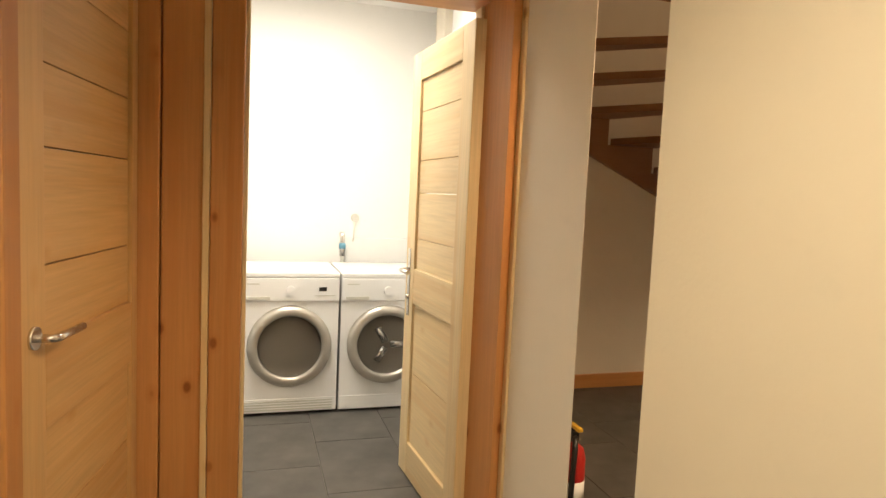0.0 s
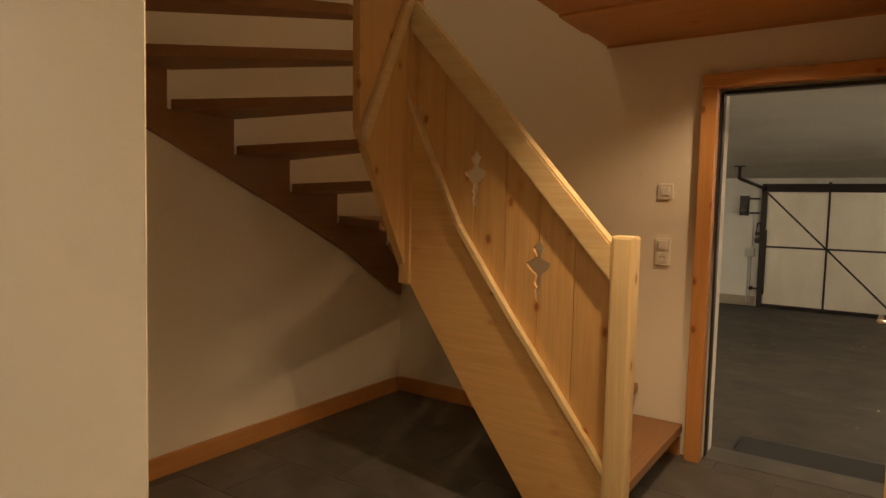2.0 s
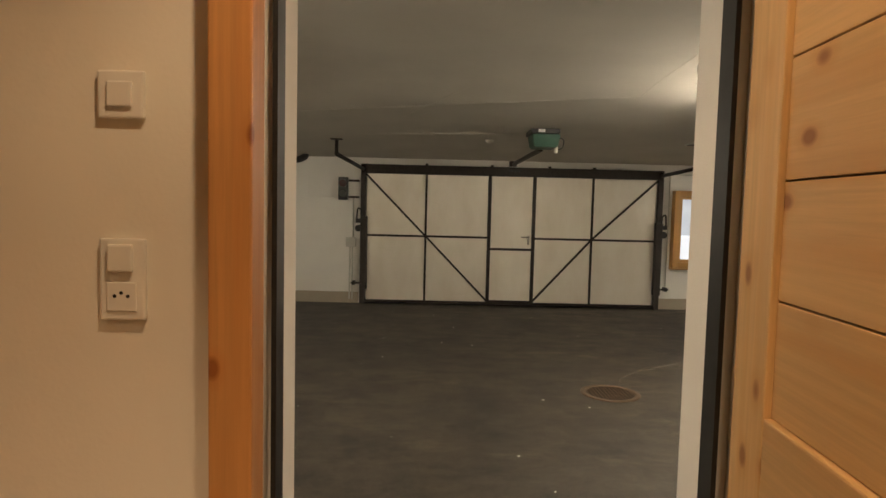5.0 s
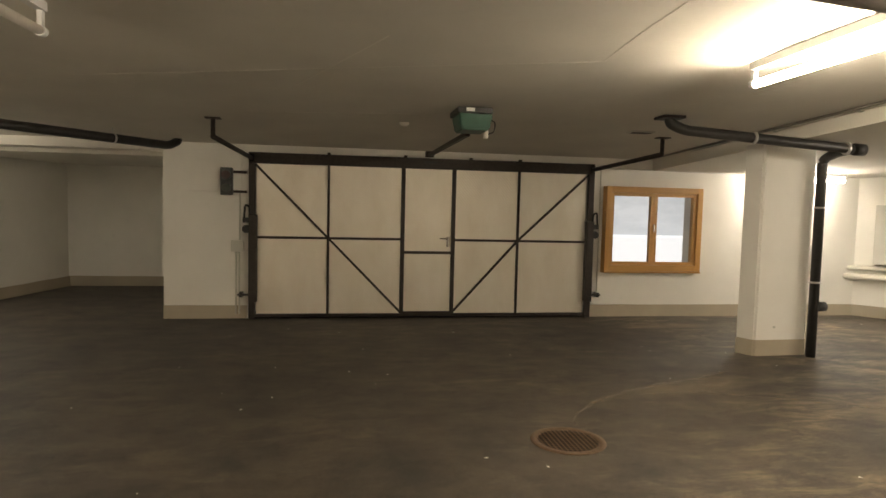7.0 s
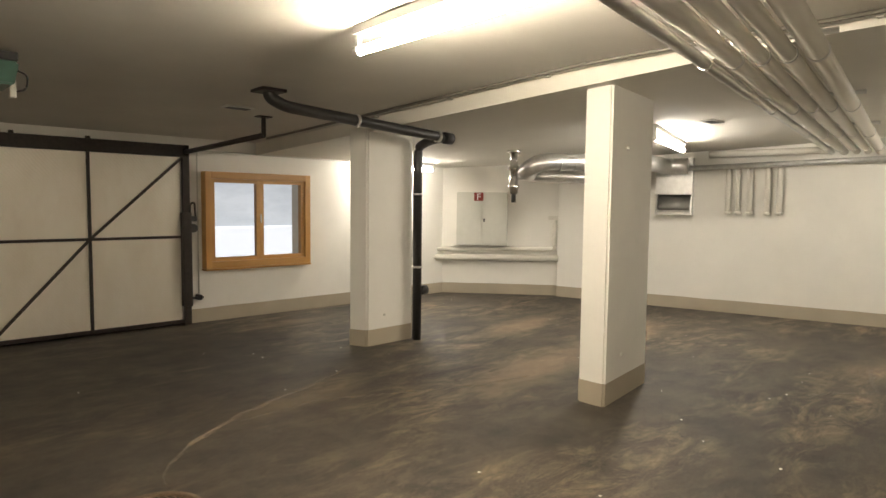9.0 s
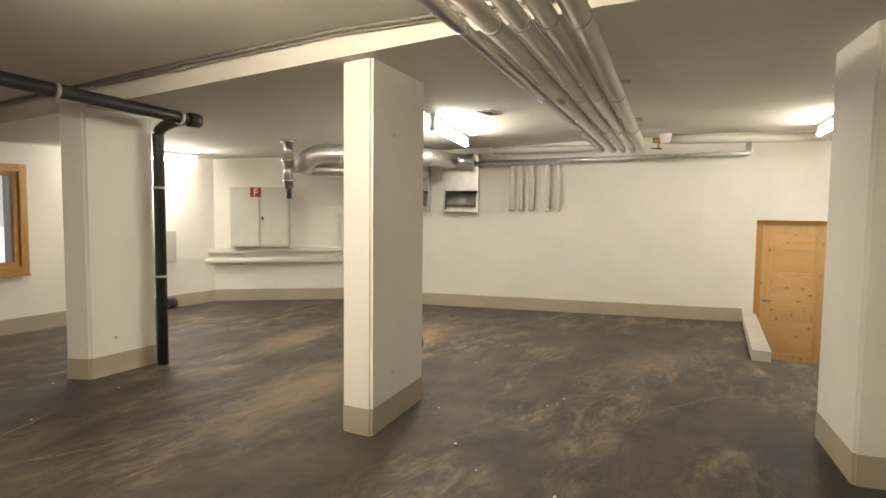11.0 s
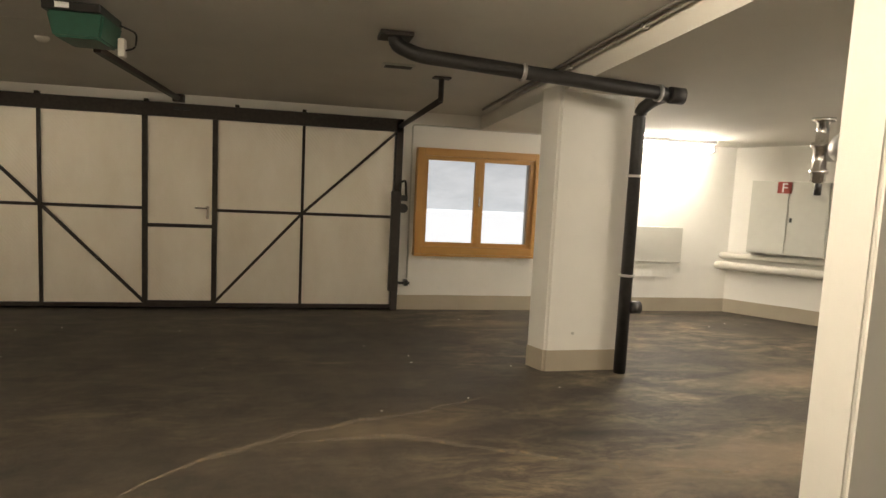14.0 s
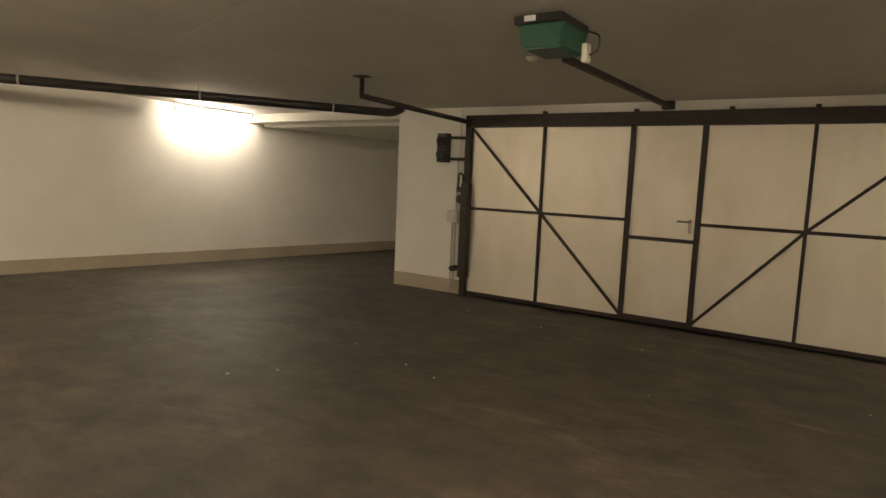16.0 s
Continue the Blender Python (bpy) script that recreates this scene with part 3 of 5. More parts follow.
part("conduit", tube([(3.80, 8.085, 0.35), (3.80, 8.085, 2.02), (7.0, 8.085, 2.0)], 0.009, 8, bend=0.03), M_GREY, cd)
hat = thing("access_panel", "shallow square wall panel above the signal light", "panel", (-1.2, 8.09, 1.8))
part("panel", boxm(-1.55, -0.86, 8.076, 8.098, 1.575, 2.14, 0.004), M_WALL, hat)


# Unseen box added behind the gate so no sky light leaks through its gaps.
setting("gate_light_block", boxm(-1.5, 4.4 - 0.7, 8.72, 8.8, -0.3, 2.9), M_CONC, "unseen slab blocking light behind the gate", "wall")
setting("gate_block_cheek", boxm(3.69, 3.80, 8.4, 8.8, -0.3, 2.9), M_CONC)
setting("gate_block_floor", boxm(-1.78, 3.69, 8.4, 8.8, -0.3, -0.004), M_CONC)


# ---- window ----
win = thing("window", "double casement window in honey-coloured wood frame", "window", (4.55, 8.05, 0.65))
for x0, x1, z0, z1, ax in ((3.85, 3.925, 0.64, 1.78, "z"), (5.175, 5.25, 0.64, 1.78, "z"), (3.925, 5.175, 1.70, 1.78, "x"), (3.925, 5.175, 0.64, 0.72, "x")):
    part("frame", boxm(x0, x1, 7.975, 8.16, z0, z1, 0.006), M_WINWOOD[ax], win, "honey wood outer frame")
part("window_sill", boxm(3.845, 5.255, 7.968, 8.12, 0.615, 0.638, 0.006), M_WINWOOD["x"], win)
for x0, x1 in ((3.925, 4.553), (4.553, 5.175)):
    sash = part("sash", boxm(x0, x0 + 0.05, 8.01, 8.08, 0.72, 1.70, 0.005), M_WINWOOD["z"], win)
    for a in (boxm(x1 - 0.05, x1, 8.01, 8.08, 0.72, 1.70, 0.005), boxm(x0 + 0.05, x1 - 0.05, 8.01, 8.08, 1.655, 1.70, 0.005), boxm(x0 + 0.05, x1 - 0.05, 8.01, 8.08, 0.72, 0.765, 0.005)):
        part("rail", a, M_WINWOOD["x"], sash)
    pn = part("pane", boxm(x0 + 0.05, x1 - 0.05, 8.04, 8.055, 0.765, 1.655), M_PANE, sash)
    pn.visible_shadow = False
part("handle", boxm(4.545, 4.565, 7.99, 8.01, 1.17, 1.28, 0.004), M_CHROME, win, "small steel casement handle")
setting("backdrop", boxm(2.6, 7.6, 11.9, 12.0, -0.3, 4.0), M_OUTSIDE, "bright grey view beyond the window", "backdrop")
solid("snow_bank", boxm(2.8, 7.4, 11.3, 11.85, 0.3, 0.98, 0.1), M_SNOW_GLOW, "white snow bank outside the window, given its own glow", "snow")


# ---- lamps ----
def strip_lamp(a, b, z, lit=True, label="bare white fluorescent batten on the ceiling", glowing=M_TUBE):
    ob = thing("fluorescent_lamp", label, "ceiling lamp", (a[0], a[1], z), "fluorescent battens")
    pa, pb = Vector((*a, z)), Vector((*b, z))
    d = (pb - pa).normalized()
    n = Vector((-d.y, d.x, 0)) * 0.022
    o = [pa + n, pb + n, pb - n, pa - n]

    def over(x, y):
        return soffit(x, y) if x > 4.55 else ceil_up(x, y)
    part("batten", prism([(v.x, v.y) for v in o], lambda x, y: over(x, y) - 0.045, lambda x, y: over(x, y) + 0.002), M_WHITE, ob, "white metal batten")
    part("tube", tube([tuple(pa + d * 0.04), tuple(pb - d * 0.04)], 0.024, 14), glowing if lit else M_DEAD, ob, "glowing tube" if lit else "unlit tube")
    for p in (pa + d * 0.02, pb - d * 0.02):
        part("socket", tube([tuple(p - d * 0.02), tuple(p + d * 0.02)], 0.027, 14), M_WHITE, ob)
        part("bracket", boxm(p.x - 0.012, p.x + 0.012, p.y - 0.015, p.y + 0.015, z, over(p.x, p.y)), M_WHITE, ob)
    return ob


strip_lamp((2.855, 3.66), (2.80, 2.06), 2.25)
dead = strip_lamp((-1.10, 3.46), (-1.16, 1.90), 2.25, False, "failing fluorescent batten with a glowing orange end")
part("tube_end", tube([(-1.1016, 3.42, 2.25), (-1.104, 3.35, 2.25)], 0.0226, 12), M_EMBER, dead, "orange glowing tube end")
strip_lamp((-4.70, 6.95), (-4.42, 8.02), 2.12, glowing=M_TUBE_BAY)
# Unseen batten, added as fill to brighten the pillar and the gate's left half.
strip_lamp((-3.0, 2.7), (-3.05, 1.1), 2.25, glowing=M_TUBE_FILL)
strip_lamp((6.0, 7.70), (7.2, 7.70), 1.93, glowing=M_TUBE_OLD)
strip_lamp((6.55, 3.85), (8.1, 4.28), 2.10, glowing=M_TUBE_OLD)
strip_lamp((8.3, 0.55), (9.6, 0.75), 2.22, glowing=M_TUBE_DIM)

# ---- pipes ----
dr = thing("drainpipe", "black waste pipe from ceiling down beside the column", "drainpipe", (5.22, 5.73, 0))
part("run", tube([(3.22, 5.30, 2.33), (3.22, 5.30, 2.24), (3.36, 5.30, 2.185), (5.13, 5.34, 2.087), (5.135, 5.53, 2.075), (5.135, 5.72, 2.02), (5.135, 5.72, 0.0)], 0.047, 16, bend=0.07), M_PIPE, dr)
part("ceiling_plate", boxm(3.12, 3.32, 5.20, 5.40, 2.275, 2.299), M_STEEL, dr)
part("end_cap", tube([(5.14, 5.34, 2.085), (5.24, 5.34, 2.083)], 0.058, 16), M_PIPE, dr)
part("inspection_cap", tube([(5.17, 5.72, 0.52), (5.26, 5.72, 0.52)], 0.05, 16), M_PIPE, dr)
for p, q in (((4.05, 5.316, 2.146), (4.075, 5.316, 2.145)), ((5.04, 5.338, 2.092), (5.065, 5.338, 2.091)), ((5.135, 5.72, 1.52), (5.135, 5.72, 1.54)), ((5.135, 5.72, 0.76), (5.135, 5.72, 0.78))):
    part("clamp", tube([p, q], 0.059, 16), M_GALV, dr, "galvanised pipe clamp")
dl = thing("drainpipe", "black waste pipe slung under the garage ceiling", "drainpipe", (-3.0, 6.5, 2.1))
part("run", tube([(-6.0, 1.5, 2.16), (-4.4, 4.0, 2.13), (-1.62, 7.75, 2.08), (-1.55, 7.85, 2.14), (-1.55, 7.85, 2.17)], 0.048, 14, bend=0.06), M_PIPE, dl)
part("branch", tube([(-4.2, 4.28, 2.13), (-4.9, 3.9, 2.2), (-5.4, 3.8, 2.3)], 0.04, 12, bend=0.1), M_PIPE, dl)
for k in (0.2, 0.55, 0.85):
    p = Vector((-4.4, 4.0, 2.13)).lerp(Vector((-1.62, 7.75, 2.08)), k)
    part("clamp", tube([tuple(p), tuple(p + Vector((0.012, 0.016, 0)))], 0.054, 14), M_GALV, dl, "galvanised pipe clamp")
    part("hanger", tube([tuple(p), (p.x, p.y, ceil_up(0, p.y))], 0.005, 6), M_GALV, dl)

cable = thing("ceiling_conduit", "grey conduit along the edge of the lower ceiling", "conduit", (4.5, 3.0, 2.38))
part("conduit", tube([(4.51, 0.6, 2.385), (4.51, 3.3, 2.385), (4.51, 7.2, ceil_up(0, 7.2) - 0.014)], 0.013, 8), M_LAG, cable)
for y in (1.6, 2.6, 3.6, 4.6, 5.6):
    part("clip", boxm(4.49, 4.53, y, y + 0.03, ceil_up(0, y) - 0.034, ceil_up(0, y)), M_GREY, cable)
run = thing("ceiling_pipe", "thin grey pipe under the upper ceiling edge", "pipe", (4.4, 6.0, 2.2))
part("pipe", tube([(4.46, 0.6, 2.384), (4.46, 3.3, 2.384), (4.43, 7.6, ceil_up(0, 7.6) - 0.014)], 0.012, 10), plain("mid_grey_pipe", (0.20, 0.185, 0.16), 0.5), run)

# bundle of lagged pipes towards the east wall
PA, PB = Vector((1.6, 1.80)), Vector((9.35, 2.98))
bd = (PB - PA).normalized()
bn = Vector((-bd.y, bd.x))
for i, (off, r, mt) in enumerate(((0.06, 0.030, M_GALV), (-0.07, 0.042, M_LAG), (-0.19, 0.038, M_LAG), (-0.30, 0.040, M_LAG), (-0.42, 0.048, M_LAG))):
    ob = thing("lagged_pipe", "grey lagged heating pipe slung under the ceiling", "pipe", (*(PA + bn * off), 2.12), "ceiling pipe bundle")
    a, b = PA + bn * off, PB + bn * off
    part("pipe", tube([(a.x, a.y, 2.16), (b.x, b.y, 2.10)], r, 14), mt, ob)
    for k in (0.3, 0.52, 0.74, 0.93):
        p = a.lerp(b, k)
        q = p + bd * 0.03
        z = 2.16 - 0.06 * k
        part("band", tube([(p.x, p.y, z), (q.x, q.y, z)], r + 0.004, 14), M_GALV, ob, "galvanised band")
for k in (0.3, 0.52, 0.74):
    p = PA.lerp(PB, k)
    c0, c1 = p + bn * 0.12, p - bn * 0.5
    rk = thing("pipe_hanger", "galvanised hanger rail above the pipe bundle", "pipe hanger", (p.x, p.y, 2.2), "pipe hangers")
    part("rail", tube([(c0.x, c0.y, 2.235 - 0.06 * k), (c1.x, c1.y, 2.235 - 0.06 * k)], 0.014, 8), M_GALV, rk)
    for c in (p, p - bn * 0.36):
        part("rod", tube([(c.x, c.y, 2.23 - 0.06 * k), (c.x, c.y, soffit(0, c.y) if c.x > 4.55 else 2.40)], 0.006, 6), M_GALV, rk)

ed = (Vector((8.86, 6.62)) - Vector((10.12, 1.95))).normalized()
en = Vector((-ed.y, ed.x))


def east(s, off, z):
    """A place along the east wall: s metres from its south end, off metres into the room."""
    p = Vector((10.12, 1.95)) + ed * s + en * off
    return (p.x, p.y, z)


hp = thing("wall_pipe", "galvanised pipe running high along the east wall", "pipe", east(1, 0.12, 2.0))
part("pipe", tube([east(-0.5, 0.02, 2.2), east(-0.48, 0.14, 2.07), east(3.1, 0.14, 1.95)], 0.035, 14, bend=0.06), M_GALV, hp)
hp = thing("wall_pipe", "pale lagged pipe high on the east wall", "pipe", east(1, 0.14, 2.12))
part("pipe", tube([east(-1.5, 0.1, 2.27), east(0.5, 0.14, 2.25)], 0.055, 14), M_LAG, hp)
part("valve", tube([east(0.50, 0.14, 2.24), east(0.64, 0.14, 2.24)], 0.035, 12), M_BRASS, hp, "brass valve body")
part("valve_stem", tube([east(0.57, 0.14, 2.24), east(0.57, 0.14, 2.13)], 0.012, 8), M_BRASS, hp)
part("valve_lever", tube([east(0.53, 0.15, 2.135), east(0.66, 0.15, 2.145)], 0.008, 8), M_BLACK, hp, "black valve lever")
part("ceiling_sleeve", lathe([(0.055, 0.0), (0.075, 0.10), (0.085, 0.16)], Matrix.Translation(east(0.50, 0.24, 2.20)), 20), M_WALL, hp, "white painted ceiling sleeve")
hp = thing("wall_pipe", "pale lagged pipe high on the east wall", "pipe", east(2.4, 0.2, 2.1))
part("pipe", tube([east(1.25, 0.2, 2.15), east(2.65, 0.2, 2.13)], 0.045, 14), M_LAG, hp)
for i, s in enumerate((1.80, 1.94, 2.15, 2.29, 2.41)):
    ob = thing("pipe_stub", "capped lagged pipe stub hanging on the east wall", "pipe", east(s, 0.07, 1.6), "wall pipe stubs")
    part("pipe", tube([east(s, 0.07, 1.95), east(s, 0.07, 1.36)], 0.036 if i != 3 else 0.028, 12), M_LAG, ob)
    part("cap", lathe([(0.045, 0.03), (0.045, 0.0), (0.0, -0.02)], Matrix.Translation(east(s, 0.07, 1.345))), M_LAG, ob)

M_MESH = plain("grey_steel_mesh", (0.20, 0.195, 0.18), 0.4, 0.7, 0.3, 200, 0.3)
# ducts and outlets
for s0, s1 in ((2.86, 3.34), (3.55, 4.05)):
    ob = thing("air_outlet", "galvanised air duct with a louvred outlet hood", "ventilation", east((s0 + s1) / 2, 0.1, 1.6), "air outlets")
    def quad(z0, z1, o1, inset=0.0):
        return prism([east(s0 + inset, 0.004, 0)[:2], east(s1 - inset, 0.004, 0)[:2], east(s1 - inset, o1, 0)[:2], east(s0 + inset, o1, 0)[:2]], z0, z1)

    def sweep(profile, sa, sb, smooth):
        bm = bmesh.new()
        ends = [[bm.verts.new(east(s_, o, z)) for o, z in profile] for s_ in (sa, sb)]
        n = len(profile)
        for k in range(n):
            bm.faces.new((ends[0][k], ends[0][(k + 1) % n], ends[1][(k + 1) % n], ends[1][k])).smooth = smooth and 0 < k < n - 2
        bm.faces.new(ends[0])
        bm.faces.new(list(reversed(ends[1])))
        bmesh.ops.recalc_face_normals(bm, faces=bm.faces)
        return bm

    part("drop_duct", quad(1.60, 2.1, 0.15), M_GALV, ob)
    part("back_plate", quad(1.315, 1.60, 0.03), M_GALV, ob)
    scoop = [(0.032, 1.595)] + [(0.04 + 0.115 * math.sin(a), 1.385 + 0.20 * math.cos(a)) for a in (math.pi / 2 * k / 8 for k in range(9))] + [(0.032, 1.385)]
    part("scoop", sweep(scoop, s0 + 0.03, s1 - 0.03, True), M_MESH, ob, "dark curved mesh scoop")
    for sa in (s0, s1 - 0.02):
        part("cheek", sweep([(0.031, 1.60), (0.10, 1.60), (0.17, 1.33), (0.031, 1.33)], sa, sa + 0.02, False), M_GALV, ob)
    part("lip", quad(1.315, 1.345, 0.18), M_GALV, ob)
dk = thing("spiral_duct", "large galvanised spiral air duct under the ceiling", "ventilation", east(4, 0.3, 2.0))
part("duct", tube([east(2.9, 0.3, 1.98), east(3.2, 0.32, 1.98), (8.3, 4.75, 1.98), (7.10, 5.63, 1.97), (7.02, 5.83, 1.86), (7.25, 5.92, 1.83), (8.55, 5.35, 1.83)], 0.105, 22, bend=0.2), M_GALV, dk)
part("branch", tube([(8.4, 5.0, 1.80), (7.05, 5.98, 1.80)], 0.05, 14), M_GALV, dk)
for k in range(7):
    p = Vector((8.2, 4.83, 1.98)).lerp(Vector((7.3, 5.49, 1.962)), k / 6)
    q = p + (Vector((7.3, 5.49, 1.962)) - Vector((8.2, 4.83, 1.98))).normalized() * 0.02
    part("seam", tube([tuple(p), tuple(q)], 0.109, 22), M_GALV, dk)
rd = thing("round_vent", "round brown wall vent cover on the east wall", "vent", east(3.87, 0.01, 1.05))
mt = Matrix.Translation(east(3.87, 0.0, 1.05)) @ Vector((en.x, en.y, 0)).to_track_quat("Z", "Y").to_matrix().to_4x4()
part("cover", lathe([(0.15, 0), (0.15, 0.02), (0.12, 0.03), (0.0, 0.03)], mt), M_RUST, rd)
hd = (Vector((7.50, 8.45)) - Vector((8.98, 6.62))).normalized()
hn = Vector((-hd.y, hd.x))


def hyd(s, off, z):
    p = Vector((8.98, 6.62)) + hd * s + hn * off
    return (p.x, p.y, z)


def hslab(s0, s1, o0, o1, z0, z1, bevel=0.0):
    bm = prism([hyd(s0, o0, 0)[:2], hyd(s1, o0, 0)[:2], hyd(s1, o1, 0)[:2], hyd(s0, o1, 0)[:2]], z0, z1)
    if bevel:
        bmesh.ops.bevel(bm, geom=list(bm.edges), offset=bevel, segments=2, affect="EDGES")
    return bm


hc = thing("hydrant_cabinet", "pale grey two-door fire hydrant wall cabinet", "cabinet", hyd(1.1, 0.1, 0.8))
part("body", hslab(0.86, 1.66, 0.003, 0.16, 0.78, 1.62), M_GREY, hc)
part("door", hslab(0.87, 1.255, 0.162, 0.18, 0.79, 1.61, 0.003), M_GREY, hc)
dleft = part("door", hslab(1.265, 1.65, 0.162, 0.18, 0.79, 1.61, 0.003), M_GREY, hc)
part("handle", hslab(1.21, 1.235, 0.18, 0.195, 1.16, 1.21), M_BLACK, hc)
sg = part("sign", hslab(1.24, 1.385, 0.181, 0.186, 1.485, 1.615), plain("dull_red_sign", (0.27, 0.035, 0.025), 0.5), hc, "red square fire sign with white letter")
txt = bpy.data.curves.new("letter", "FONT")
txt.body, txt.size, txt.extrude, txt.align_x = "F", 0.15, 0.001, "CENTER"
lt = new("letter", txt)
lt.matrix_world = Matrix.Translation(hyd(1.3125, 0.189, 1.497)) @ Matrix((( -hd.x, 0, hn.x, 0), (-hd.y, 0, hn.y, 0), (0, 1, 0, 0), (0, 0, 0, 1)))
lt.data.materials.append(M_WHITE)
lt.parent = sg
tagged(lt, "white letter F")
hp = thing("wall_pipe", "pale lagged pipe pair along the hydrant wall", "pipe", hyd(1.0, 0.1, 0.65))
part("upper_pipe", tube([hyd(0.12, 0.06, 1.2), hyd(0.12, 0.06, 0.74), hyd(2.25, 0.06, 0.70)], 0.034, 12, bend=0.06), M_LAG, hp)
part("lower_pipe", tube([hyd(0.06, 0.09, 0.60), hyd(2.2, 0.09, 0.58)], 0.048, 14), M_LAG, hp)
part("elbow_box", hslab(0.0, 0.22, 0.003, 0.06, 1.2, 1.26), M_LAG, hp)
cn = thing("alarm_socket", "small black wall device with thin conduit", "socket", hyd(2.05, 0.02, 1.6))
part("device", hslab(2.0, 2.1, 0.002, 0.05, 1.58, 1.66, 0.004), M_BLACK, cn)
part("conduit", tube([hyd(1.97, 0.012, 1.62), hyd(1.97, 0.012, 1.9), hyd(2.3, 0.012, 1.9)], 0.007, 6), M_GREY, cn)
ve = thing("vent_valve", "bright steel flanged valve set hanging at the duct end", "valve", (7.02, 6.0, 1.75))
part("body", lathe([(0.03, -0.3), (0.06, -0.28), (0.06, -0.22), (0.075, -0.21), (0.075, -0.18), (0.055, -0.17), (0.055, 0.0), (0.08, 0.01), (0.08, 0.05), (0.05, 0.06), (0.05, 0.22), (0.09, 0.23), (0.09, 0.26)], Matrix.Translation((7.02, 6.0, 1.86))), M_CHROME, ve)
part("drop", tube([(7.06, 6.03, 1.6), (7.06, 6.03, 1.46)], 0.03, 10), M_BLACK, ve)
wb = thing("wall_board", "grey square board fixed on the white wall", "board", (6.9, 8.09, 0.8))
part("board", boxm(6.45, 7.12, 8.06, 8.098, 0.60, 1.02, 0.004), M_BOARD, wb)
part("lower_panel", boxm(6.45, 7.0, 8.085, 8.098, 0.42, 0.58, 0.003), M_WALL, wb)
for vx, vy in ((6.85, 3.42), (3.35, 6.1)):
    z = soffit(vx, vy) if vx > 4.55 else ceil_up(vx, vy)
    vt = thing("ceiling_vent", "small rectangular dark ceiling vent", "vent", (vx, vy, z), "ceiling vents")
    part("frame", boxm(vx - 0.12, vx + 0.12, vy - 0.07, vy + 0.07, z - 0.012, z + 0.01, 0.002), M_GREY, vt)
    for j in range(4):
        part("slat", boxm(vx - 0.10, vx + 0.10, vy - 0.05 + j * 0.027, vy - 0.035 + j * 0.027, z - 0.016, z - 0.011), M_BLACK, vt)
rp = thing("rain_pipe", "thin black pipe down the column's far edge", "pipe", (5.5, 3.36, 0))
part("pipe", tube([(5.50, 3.36, 0.0), (5.50, 3.36, 2.24)], 0.016, 10), M_PIPE, rp)
part("cap", tube([(5.50, 3.40, 0.38), (5.58, 3.40, 0.38)], 0.055, 14), M_PIPE, rp)
part("clip", tube([(5.50, 3.36, 1.5), (5.50, 3.36, 1.52)], 0.022, 10), M_GALV, rp)
for cx, cy, zz in ((4.75, 5.786, 0.30), (4.95, 3.213, 0.33), (4.95, 3.213, 1.85)):
    sc = thing("wall_plug", "small anchor plug stub in the column", "plug", (cx, cy, zz), "anchor plugs")
    part("plug", tube([(cx, cy + 0.01, zz), (cx - 0.002, cy - 0.012, zz)], 0.012, 8), M_GREY, sc)

# floor grate
gr = thing("drain_grate", "round rusty cast iron drain grate in the floor", "drain", (1.77, 3.73, 0))
mt = Matrix.Translation((1.77, 3.73, 0.0))
part("rim", lathe([(0.235, 0.0), (0.235, 0.006), (0.19, 0.006), (0.19, 0.0)], mt, 36), M_RUST, gr)
# Flat black disc paints the darkness of a drain shaft; the floor below is solid.
part("shade_disc", lathe([(0.19, 0.0012), (0.0, 0.0012)], mt, 36), M_PIT_SHADE, gr)
for i in range(-6, 7):
    o = i * 0.029
    h = math.sqrt(max(0.0001, 0.19 ** 2 - o * o))
    part("bar", boxm(1.77 + o - 0.0035, 1.77 + o + 0.0035, 3.73 - h, 3.73 + h, 0.0014, 0.0034), M_RUST, gr)
    part("bar", boxm(1.77 - h, 1.77 + h, 3.73 + o - 0.003, 3.73 + o + 0.003, 0.0014, 0.0030), M_RUST, gr)

# dust trail from the grate, chalk strokes and scattered flakes
def dust_material(name, color, cover):
    mat, nt, b = base_material(name, 0.95)
    b.inputs["Base Color"].default_value = (*color, 1)
    n = noise_tex(nt, 14, 10, 0.75)
    nt.links.new(ramp(nt, n.outputs[0], [(0.40, (0, 0, 0)), (0.66, (cover, cover, cover))]), b.inputs["Alpha"])
    return mat


def ribbon(points, width, z, seed):
    bm = bmesh.new()
    pts = [Vector((*p, 0)) for p in points]
    line = []
    for a, b in zip(pts, pts[1:]):
        n = max(2, int((b - a).length / 0.04))
        line += [a.lerp(b, k / n) for k in range(n)]
    line.append(pts[-1])
    rows = []
    for k, p in enumerate(line):
        d = (line[min(k + 1, len(line) - 1)] - line[max(k - 1, 0)]).normalized()
        side = Vector((-d.y, d.x, 0))
        w = width * (0.55 + 0.9 * abs(noise.noise((p.x * 4, p.y * 4, seed)))) * min(1.0, 0.25 + 4 * min(k, len(line) - 1 - k) / len(line))
        c = p + side * 0.03 * noise.noise((p.x * 5, p.y * 5, seed + 7.0))
        rows.append([bm.verts.new((c + side * w).to_tuple()[:2] + (z,)), bm.verts.new((c - side * w).to_tuple()[:2] + (z,))])
    for r0, r1 in zip(rows, rows[1:]):
        bm.faces.new((r0[0], r0[1], r1[1], r1[0]))
    return bm


